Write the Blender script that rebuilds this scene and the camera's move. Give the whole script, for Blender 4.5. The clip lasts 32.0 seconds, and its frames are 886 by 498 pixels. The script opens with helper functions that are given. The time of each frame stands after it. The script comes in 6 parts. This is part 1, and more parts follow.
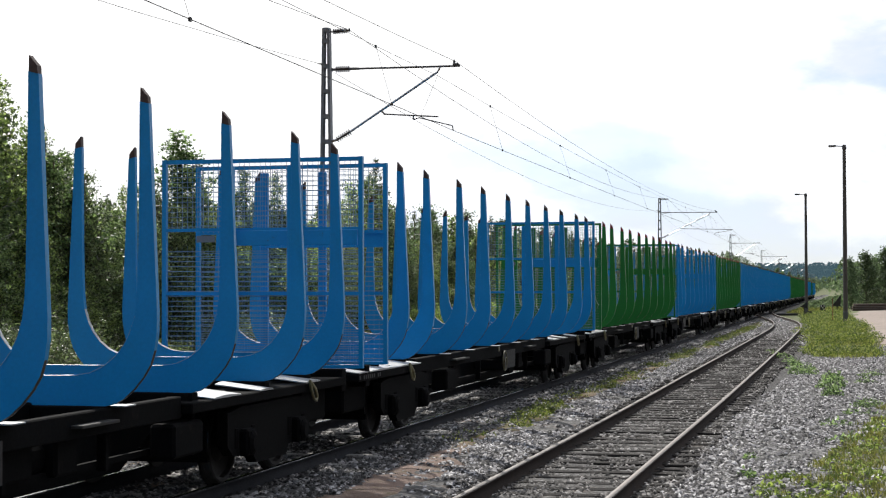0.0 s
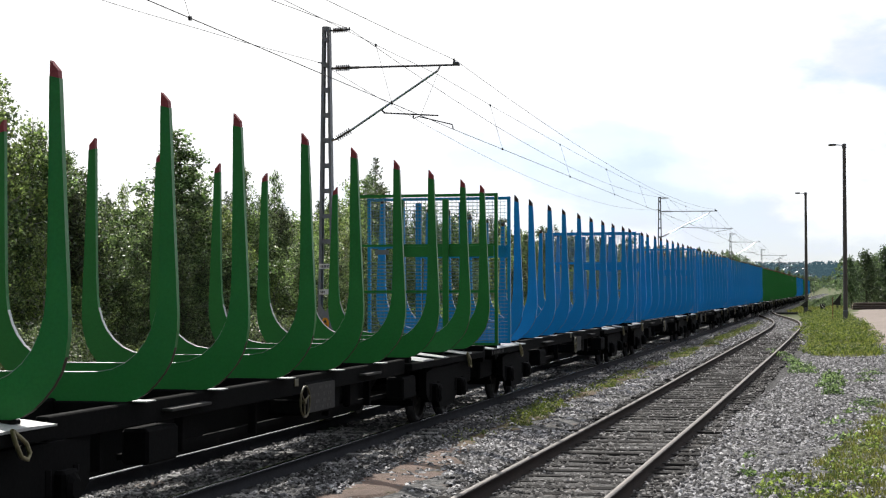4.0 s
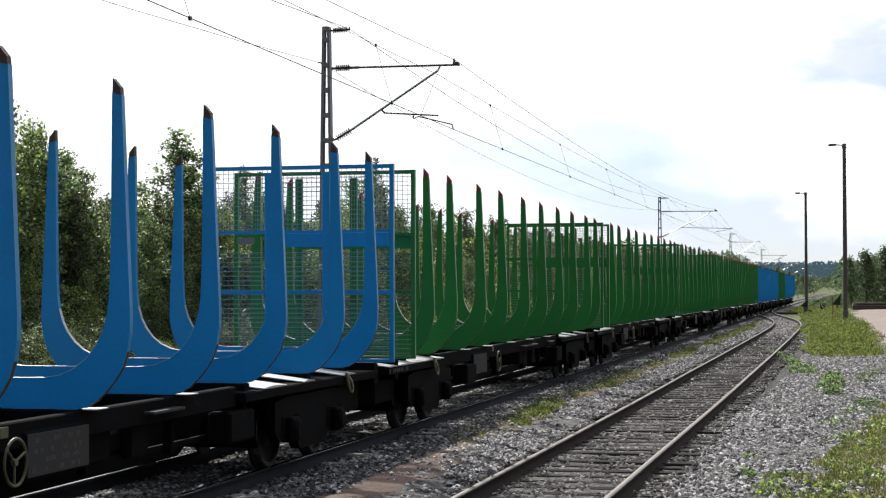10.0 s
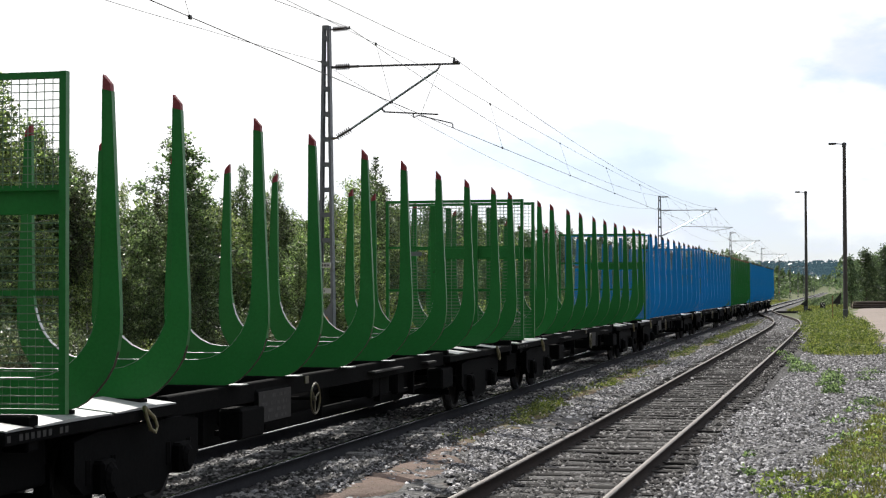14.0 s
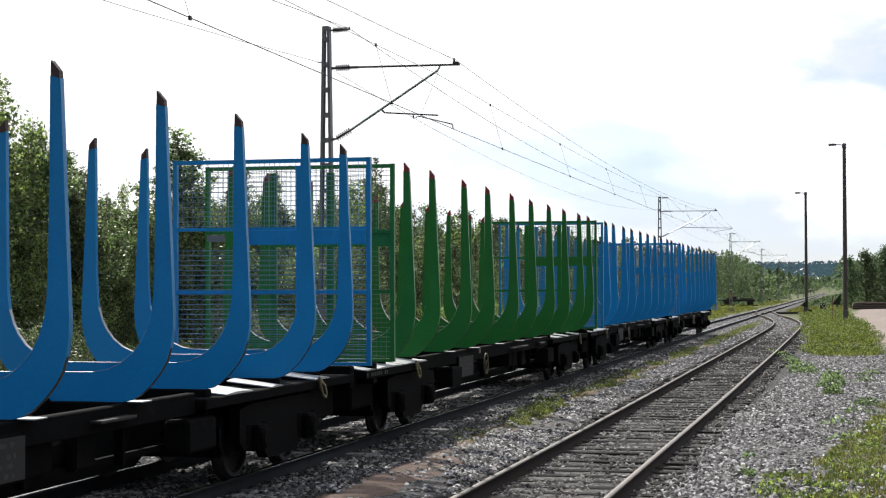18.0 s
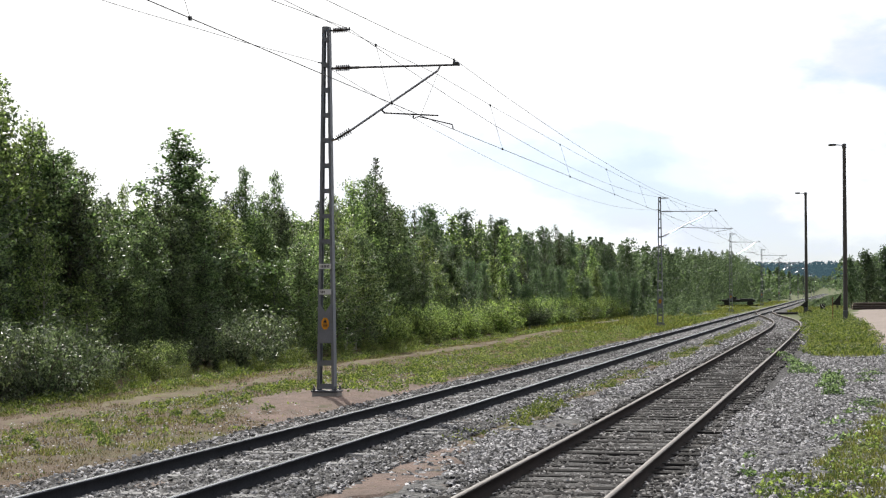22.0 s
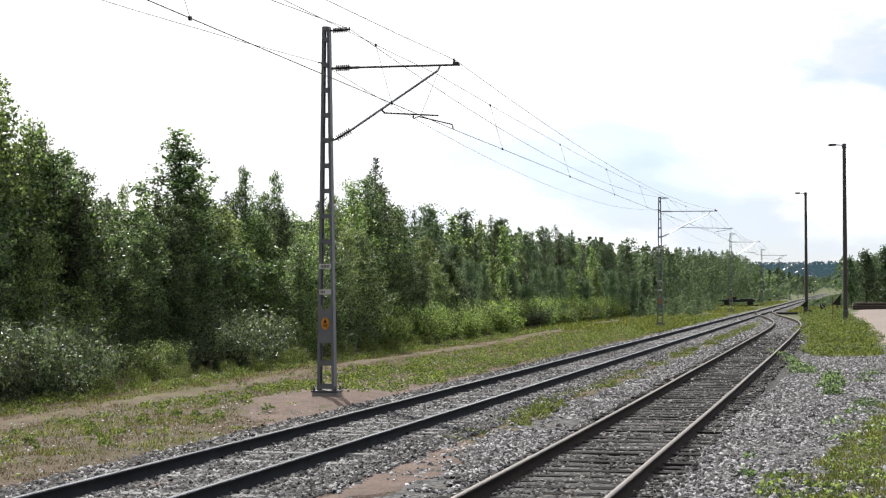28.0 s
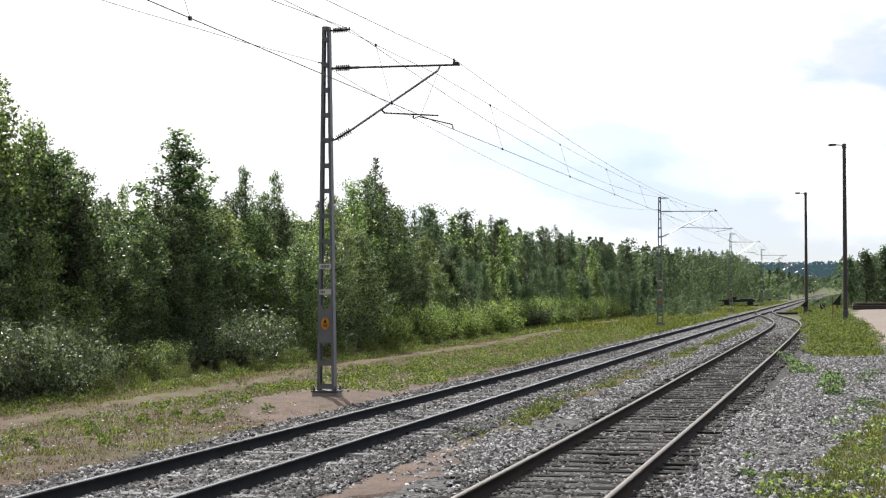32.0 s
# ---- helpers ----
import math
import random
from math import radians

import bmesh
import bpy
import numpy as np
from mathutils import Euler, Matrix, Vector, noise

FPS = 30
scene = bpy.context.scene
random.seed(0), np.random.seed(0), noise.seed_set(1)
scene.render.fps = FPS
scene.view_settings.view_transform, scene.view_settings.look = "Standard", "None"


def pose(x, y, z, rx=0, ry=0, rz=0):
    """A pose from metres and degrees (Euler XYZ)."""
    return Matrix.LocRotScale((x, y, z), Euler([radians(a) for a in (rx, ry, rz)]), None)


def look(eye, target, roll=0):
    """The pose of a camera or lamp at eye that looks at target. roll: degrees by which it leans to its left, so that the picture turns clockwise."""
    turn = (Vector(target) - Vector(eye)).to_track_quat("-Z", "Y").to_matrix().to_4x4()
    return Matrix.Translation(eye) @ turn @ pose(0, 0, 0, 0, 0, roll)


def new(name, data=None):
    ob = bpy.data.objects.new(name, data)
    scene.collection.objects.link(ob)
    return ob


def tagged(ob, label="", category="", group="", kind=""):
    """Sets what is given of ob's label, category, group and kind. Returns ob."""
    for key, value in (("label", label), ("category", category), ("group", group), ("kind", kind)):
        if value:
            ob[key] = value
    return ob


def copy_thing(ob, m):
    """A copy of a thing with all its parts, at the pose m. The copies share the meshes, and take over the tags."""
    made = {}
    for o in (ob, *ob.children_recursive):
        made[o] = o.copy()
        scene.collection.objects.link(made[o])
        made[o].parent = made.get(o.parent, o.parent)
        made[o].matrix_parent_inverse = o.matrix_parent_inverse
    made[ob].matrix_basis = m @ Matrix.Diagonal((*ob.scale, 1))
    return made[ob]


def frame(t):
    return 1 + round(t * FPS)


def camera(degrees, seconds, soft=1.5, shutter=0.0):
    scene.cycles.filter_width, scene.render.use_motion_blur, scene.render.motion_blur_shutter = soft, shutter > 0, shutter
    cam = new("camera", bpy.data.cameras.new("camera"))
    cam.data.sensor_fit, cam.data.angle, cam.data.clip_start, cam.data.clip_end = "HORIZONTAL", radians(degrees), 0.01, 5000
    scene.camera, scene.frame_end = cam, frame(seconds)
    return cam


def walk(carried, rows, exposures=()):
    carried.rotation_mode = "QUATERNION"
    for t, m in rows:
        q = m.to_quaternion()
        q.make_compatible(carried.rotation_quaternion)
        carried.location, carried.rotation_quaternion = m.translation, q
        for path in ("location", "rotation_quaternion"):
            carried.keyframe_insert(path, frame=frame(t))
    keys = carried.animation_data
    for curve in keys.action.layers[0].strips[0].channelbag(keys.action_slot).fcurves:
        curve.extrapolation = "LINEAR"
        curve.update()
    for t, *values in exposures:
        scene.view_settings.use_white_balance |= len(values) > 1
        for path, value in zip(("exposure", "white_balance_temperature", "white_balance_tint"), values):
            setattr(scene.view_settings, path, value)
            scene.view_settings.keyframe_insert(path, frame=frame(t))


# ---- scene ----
# camera: a steady stand beside the sidings, with the small drift of a tripod head
EYE = (0.0, 0.0, 2.153)
PX = 0.01895  # degrees of one small step of drift


def held(steps, side=0.0):
    return pose(*EYE, 91.385 + steps * PX, 0, 13.089 + side * PX) @ pose(0, 0, 0, 0, 0, -0.149)


cam = camera(29.065, 32.0, soft=1.2)
walk(cam, [(0, held(2)), (1.4, held(2)), (2.0, held(0)), (11.4, held(0)), (12.0, held(-2)), (17.4, held(-2)),
           (18.0, held(-0.5)), (19.0, held(0)), (19.5, held(2)), (20.5, held(2)), (21.0, held(0)), (26.0, held(0)), (32.0, held(0))],
     exposures=[(0, 0.0), (32, 0.0)])

# ---- light: high thin cloud with gaps, sun ahead of the camera and to its left ----
SUN_AZ = radians(31)   # from the track's direction towards its left
SUN_EL = radians(39)
SUN_DIR = Vector((-math.sin(SUN_AZ) * math.cos(SUN_EL), math.cos(SUN_AZ) * math.cos(SUN_EL), math.sin(SUN_EL)))


def nodes_of(owner):
    owner.use_nodes = True
    tree = owner.node_tree
    tree.nodes.clear()
    return tree


def nd(tree, kind, ins=(), **props):
    """A node with its properties and its inputs, each a value or the socket that feeds it."""
    n = tree.nodes.new(kind)
    if "operation" in props:
        n.operation = props["operation"]
    if "data_type" in props:
        n.data_type = props["data_type"]
    if "blend_type" in props:
        n.blend_type = props["blend_type"]
    if "interpolation_type" in props:
        n.interpolation_type = props["interpolation_type"]
    if "invert" in props:
        n.invert = props["invert"]
    if "sky_type" in props:
        n.sky_type, n.sun_disc = props["sky_type"], False
        n.sun_elevation, n.sun_rotation = props["sun_elevation"], props["sun_rotation"]
        n.air_density, n.dust_density, n.ozone_density = props["air_density"], props["dust_density"], props["ozone_density"]
    for k, v in dict(ins).items():
        sock = n.inputs[k]
        if isinstance(v, bpy.types.NodeSocket):
            tree.links.new(v, sock)
        else:
            sock.default_value = v
    return n


def ramp(tree, fac, stops, interp="LINEAR"):
    n = nd(tree, "ShaderNodeValToRGB", {"Fac": fac})
    n.color_ramp.interpolation = interp
    e = n.color_ramp.elements
    while len(e) < len(stops):
        e.new(0.5)
    for el, (pos, col) in zip(e, stops):
        el.position, el.color = pos, (*col, 1) if len(col) == 3 else col
    return n.outputs["Color"]


def g(v):
    return (v, v, v)


def make_sky():
    world = bpy.data.worlds.new("sky")
    scene.world = world
    t = nodes_of(world)
    sky = nd(t, "ShaderNodeTexSky", sky_type="NISHITA", sun_disc=False, sun_elevation=SUN_EL, sun_rotation=-SUN_AZ,
             air_density=1.0, dust_density=0.4, ozone_density=1.0)
    co = nd(t, "ShaderNodeTexCoord").outputs["Generated"]
    # heaps of thin cloud, wider than they are high
    heaps = nd(t, "ShaderNodeMapping", {"Vector": co, "Location": (0.9, 0.35, 0.6), "Scale": (1.0, 1.0, 2.3)}).outputs[0]
    big = nd(t, "ShaderNodeTexNoise", {"Vector": heaps, "Scale": 5.5, "Detail": 9.0, "Roughness": 0.55, "Distortion": 0.3})
    cover = ramp(t, big.outputs["Fac"], [(0.36, g(0.5)), (0.48, g(1.0))], "EASE")
    fine = nd(t, "ShaderNodeTexNoise", {"Vector": heaps, "Scale": 9.0, "Detail": 8.0, "Roughness": 0.52})
    shade = ramp(t, fine.outputs["Fac"], [(0.40, (0.69, 0.745, 0.86)), (0.57, (0.985, 0.995, 1.03))], "EASE")
    # forward scattering: thin cloud is brightest round the sun
    dot = nd(t, "ShaderNodeVectorMath", {0: co, 1: tuple(SUN_DIR)}, operation="DOT_PRODUCT")
    glow = nd(t, "ShaderNodeMapRange", {"Value": dot.outputs["Value"], "From Min": -0.4, "From Max": 0.78, "To Min": 0.13, "To Max": 1.22},
              interpolation_type="SMOOTHSTEP")
    # towards the sun the cloud sheet is one even white
    near_sun = nd(t, "ShaderNodeMapRange", {"Value": dot.outputs["Value"], "From Min": 0.745, "From Max": 0.84}, interpolation_type="SMOOTHSTEP").outputs[0]
    even = nd(t, "ShaderNodeMix", {0: near_sun, 6: shade, 7: (1.0, 1.0, 1.0, 1.0)}, data_type="RGBA")
    cover = nd(t, "ShaderNodeMath", {0: cover, 1: nd(t, "ShaderNodeMath", {0: near_sun, 1: 0.9}, operation="MULTIPLY").outputs[0]}, operation="MAXIMUM").outputs[0]
    cloud = nd(t, "ShaderNodeVectorMath", {0: even.outputs[2]}, operation="SCALE")
    t.links.new(glow.outputs[0], cloud.inputs["Scale"])
    blue = nd(t, "ShaderNodeVectorMath", {0: sky.outputs["Color"], 1: (0.082, 0.093, 0.122)}, operation="MULTIPLY")
    mix = nd(t, "ShaderNodeMix", data_type="RGBA")
    t.links.new(cover, mix.inputs[0])
    t.links.new(blue.outputs[0], mix.inputs[6])
    t.links.new(cloud.outputs[0], mix.inputs[7])
    bg = nd(t, "ShaderNodeBackground", {"Color": mix.outputs[2], "Strength": 1.0})
    out = nd(t, "ShaderNodeOutputWorld", {"Surface": bg.outputs[0]})


make_sky()
sun_data = bpy.data.lights.new("sun", "SUN")
sun_data.energy, sun_data.angle, sun_data.color = 4.7, radians(0.53), (1.0, 0.955, 0.88)
sun = new("sun", sun_data)
sun.matrix_world = look(SUN_DIR * 300, (0, 0, 0))

# ---- materials ----


def mat(name, c1, c2, scale=3.0, rough=0.7, metal=0.0, bump=0.0, bscale=40.0, spots=None, spot_scale=8.0, spot_at=0.62, vary=0.0, coat=0.0, rough2=None,
        stretch=(1, 1, 1), spec=0.5, haze_glow=None):
    """Two colours mixed by soft noise at a real size, finer grain over it, spots of dirt or rust, fine relief."""
    m = bpy.data.materials.new(name)
    t = nodes_of(m)
    co = nd(t, "ShaderNodeTexCoord").outputs["Object"]
    mp = nd(t, "ShaderNodeMapping", {"Vector": co, "Scale": stretch}).outputs[0]
    n1 = nd(t, "ShaderNodeTexNoise", {"Vector": mp, "Scale": scale, "Detail": 6.0, "Roughness": 0.62})
    n2 = nd(t, "ShaderNodeTexNoise", {"Vector": mp, "Scale": bscale, "Detail": 4.0, "Roughness": 0.6})
    fac = nd(t, "ShaderNodeMath", {0: n1.outputs["Fac"], 1: n2.outputs["Fac"]}, operation="ADD").outputs[0]
    col = ramp(t, nd(t, "ShaderNodeMath", {0: fac, 1: 0.5}, operation="MULTIPLY").outputs[0], [(0.36, c1), (0.62, c2)])
    if spots:
        n3 = nd(t, "ShaderNodeTexNoise", {"Vector": co, "Scale": spot_scale, "Detail": 8.0, "Roughness": 0.7})
        k = ramp(t, n3.outputs["Fac"], [(spot_at, g(0)), (spot_at + 0.09, g(1))])
        mx = nd(t, "ShaderNodeMix", data_type="RGBA")
        t.links.new(k, mx.inputs[0]); t.links.new(col, mx.inputs[6]); mx.inputs[7].default_value = (*spots, 1)
        col = mx.outputs[2]
    if vary:
        info = nd(t, "ShaderNodeObjectInfo")
        hs = nd(t, "ShaderNodeHueSaturation", {"Color": col})
        mr = nd(t, "ShaderNodeMapRange", {"Value": info.outputs["Random"], "To Min": 1 - vary, "To Max": 1 + vary})
        t.links.new(mr.outputs[0], hs.inputs["Value"])
        col = hs.outputs[0]
    b = nd(t, "ShaderNodeBsdfPrincipled", {"Base Color": col, "Metallic": metal, "Specular IOR Level": spec})
    r2 = rough2 if rough2 is not None else min(1, rough + 0.15)
    rr = nd(t, "ShaderNodeMapRange", {"Value": n1.outputs["Fac"], "From Min": 0.3, "From Max": 0.7, "To Min": rough, "To Max": r2})
    t.links.new(rr.outputs[0], b.inputs["Roughness"])
    if haze_glow:
        # air light over kilometres, painted as a faint bluish glow of the surface
        b.inputs["Emission Color"].default_value, b.inputs["Emission Strength"].default_value = (*haze_glow, 1), 1.0
    if coat:
        b.inputs["Coat Weight"].default_value, b.inputs["Coat Roughness"].default_value = coat, 0.25
    if bump:
        bm = nd(t, "ShaderNodeBump", {"Height": n2.outputs["Fac"], "Strength": bump, "Distance": 0.02})
        t.links.new(bm.outputs[0], b.inputs["Normal"])
    nd(t, "ShaderNodeOutputMaterial", {"Surface": b.outputs[0]})
    return m


def leaf_mat(name, dark, light, trans, gloss=0.45, back=0.5, value=0.22, broad=0.9, share_of=0.3):
    """Leaves: each island has its own tone, light comes through from behind, the cuticle shines."""
    m = bpy.data.materials.new(name)
    t = nodes_of(m)
    geo = nd(t, "ShaderNodeNewGeometry")
    info = nd(t, "ShaderNodeObjectInfo")
    co = nd(t, "ShaderNodeTexCoord").outputs["Object"]
    n1 = nd(t, "ShaderNodeTexNoise", {"Vector": co, "Scale": broad, "Detail": 3.0})
    a = nd(t, "ShaderNodeMath", {0: geo.outputs["Random Per Island"], 1: 1.08 - share_of}, operation="MULTIPLY").outputs[0]
    a = nd(t, "ShaderNodeMath", {0: a, 1: nd(t, "ShaderNodeMath", {0: n1.outputs["Fac"], 1: share_of}, operation="MULTIPLY").outputs[0]}, operation="ADD").outputs[0]
    mid = tuple(0.76 * p + 0.24 * q for p, q in zip(dark, light))
    col = ramp(t, a, [(0.12, dark), (0.56, mid), (0.86, light)])
    hs = nd(t, "ShaderNodeHueSaturation", {"Color": col})
    t.links.new(nd(t, "ShaderNodeMapRange", {"Value": info.outputs["Random"], "To Min": 1 - value, "To Max": 1 + value}).outputs[0], hs.inputs["Value"])
    t.links.new(nd(t, "ShaderNodeMapRange", {"Value": info.outputs["Random"], "To Min": 0.485, "To Max": 0.51}).outputs[0], hs.inputs["Hue"])
    b = nd(t, "ShaderNodeBsdfPrincipled", {"Base Color": hs.outputs[0], "Roughness": gloss})
    mx = nd(t, "ShaderNodeMix", data_type="RGBA", blend_type="MULTIPLY")
    mx.inputs[0].default_value = 1.0
    t.links.new(hs.outputs[0], mx.inputs[6]); mx.inputs[7].default_value = (*trans, 1)
    tr = nd(t, "ShaderNodeBsdfTranslucent", {"Color": mx.outputs[2]})
    ms = nd(t, "ShaderNodeMixShader", {0: back, 1: b.outputs[0], 2: tr.outputs[0]})
    nd(t, "ShaderNodeOutputMaterial", {"Surface": ms.outputs[0]})
    return m


def stone_mat(name, stops, rough=0.85, vary=True):
    """Loose stones: the tone changes from island to island."""
    m = bpy.data.materials.new(name)
    t = nodes_of(m)
    geo = nd(t, "ShaderNodeNewGeometry")
    co = nd(t, "ShaderNodeTexCoord").outputs["Object"]
    n1 = nd(t, "ShaderNodeTexNoise", {"Vector": co, "Scale": 60.0, "Detail": 3.0})
    n0 = nd(t, "ShaderNodeTexNoise", {"Vector": co, "Scale": 0.7, "Detail": 4.0})
    a = nd(t, "ShaderNodeMath", {0: n1.outputs["Fac"], 1: 0.35}, operation="MULTIPLY").outputs[0]
    a = nd(t, "ShaderNodeMath", {0: a, 1: geo.outputs["Random Per Island"]}, operation="ADD").outputs[0]
    a = nd(t, "ShaderNodeMath", {0: a, 1: nd(t, "ShaderNodeMath", {0: n0.outputs["Fac"], 1: 0.3}, operation="MULTIPLY").outputs[0]}, operation="ADD").outputs[0]
    col = ramp(t, nd(t, "ShaderNodeMath", {0: a, 1: 0.62}, operation="MULTIPLY").outputs[0], stops)
    b = nd(t, "ShaderNodeBsdfPrincipled", {"Base Color": col, "Roughness": rough})
    bm = nd(t, "ShaderNodeBump", {"Height": n1.outputs["Fac"], "Strength": 0.4, "Distance": 0.01})
    t.links.new(bm.outputs[0], b.inputs["Normal"])
    nd(t, "ShaderNodeOutputMaterial", {"Surface": b.outputs[0]})
    return m


def gravel_mat(name, dark, mid, light, cell=16.0, patch=None, patch_at=0.56, patch_scale=0.5):
    """A bed of stones too small to build one by one: cells with their own tone, shade painted into their gaps, patches
    of soil between.
    """
    m = bpy.data.materials.new(name)
    t = nodes_of(m)
    co = nd(t, "ShaderNodeTexCoord").outputs["Object"]
    v = nd(t, "ShaderNodeTexVoronoi", {"Vector": co, "Scale": cell, "Randomness": 1.0})
    sepc = nd(t, "ShaderNodeSeparateColor", {"Color": v.outputs["Color"]})
    big = nd(t, "ShaderNodeTexNoise", {"Vector": co, "Scale": 0.8, "Detail": 5.0})
    a = nd(t, "ShaderNodeMath", {0: sepc.outputs[0], 1: big.outputs["Fac"]}, operation="ADD").outputs[0]
    col = ramp(t, nd(t, "ShaderNodeMath", {0: a, 1: 0.5}, operation="MULTIPLY").outputs[0], [(0.2, dark), (0.5, mid), (0.8, light)])
    # shade between the stones, painted as darker cell edges
    gap = ramp(t, v.outputs["Distance"], [(0.35, g(1.0)), (0.75, g(0.35))])
    mx = nd(t, "ShaderNodeMix", data_type="RGBA", blend_type="MULTIPLY")
    mx.inputs[0].default_value = 0.8
    t.links.new(col, mx.inputs[6]); t.links.new(gap, mx.inputs[7])
    col = mx.outputs[2]
    if patch:
        n3 = nd(t, "ShaderNodeTexNoise", {"Vector": co, "Scale": patch_scale, "Detail": 7.0, "Roughness": 0.65})
        k = ramp(t, n3.outputs["Fac"], [(patch_at, g(0)), (patch_at + 0.06, g(1))])
        mp = nd(t, "ShaderNodeMix", data_type="RGBA")
        t.links.new(k, mp.inputs[0]); t.links.new(col, mp.inputs[6]); mp.inputs[7].default_value = (*patch, 1)
        col = mp.outputs[2]
    b = nd(t, "ShaderNodeBsdfPrincipled", {"Base Color": col, "Roughness": 0.9})
    bm = nd(t, "ShaderNodeBump", {"Height": v.outputs["Distance"], "Strength": 0.9, "Distance": 0.03}, invert=True)
    t.links.new(bm.outputs[0], b.inputs["Normal"])
    nd(t, "ShaderNodeOutputMaterial", {"Surface": b.outputs[0]})
    return m


def meadow_mat(name):
    """Thin grass over sandy soil: soil, dry grass and green in patches."""
    m = bpy.data.materials.new(name)
    t = nodes_of(m)
    co = nd(t, "ShaderNodeTexCoord").outputs["Object"]
    st = nd(t, "ShaderNodeMapping", {"Vector": co, "Scale": (1.0, 0.35, 1.0)}).outputs[0]
    n1 = nd(t, "ShaderNodeTexNoise", {"Vector": st, "Scale": 0.45, "Detail": 8.0, "Roughness": 0.68})
    n2 = nd(t, "ShaderNodeTexNoise", {"Vector": co, "Scale": 11.0, "Detail": 8.0, "Roughness": 0.82})
    a = nd(t, "ShaderNodeMath", {0: n2.outputs["Fac"], 1: 0.62}, operation="MULTIPLY").outputs[0]
    a = nd(t, "ShaderNodeMath", {0: a, 1: n1.outputs["Fac"]}, operation="ADD").outputs[0]
    col = ramp(t, nd(t, "ShaderNodeMath", {0: a, 1: 0.64}, operation="MULTIPLY").outputs[0],
               [(0.38, (0.050, 0.062, 0.018)), (0.47, (0.120, 0.100, 0.038)), (0.55, (0.128, 0.084, 0.048)), (0.67, (0.185, 0.117, 0.088))])
    b = nd(t, "ShaderNodeBsdfPrincipled", {"Base Color": col, "Roughness": 0.95})
    bm = nd(t, "ShaderNodeBump", {"Height": n2.outputs["Fac"], "Strength": 0.8, "Distance": 0.05})
    t.links.new(bm.outputs[0], b.inputs["Normal"])
    nd(t, "ShaderNodeOutputMaterial", {"Surface": b.outputs[0]})
    return m


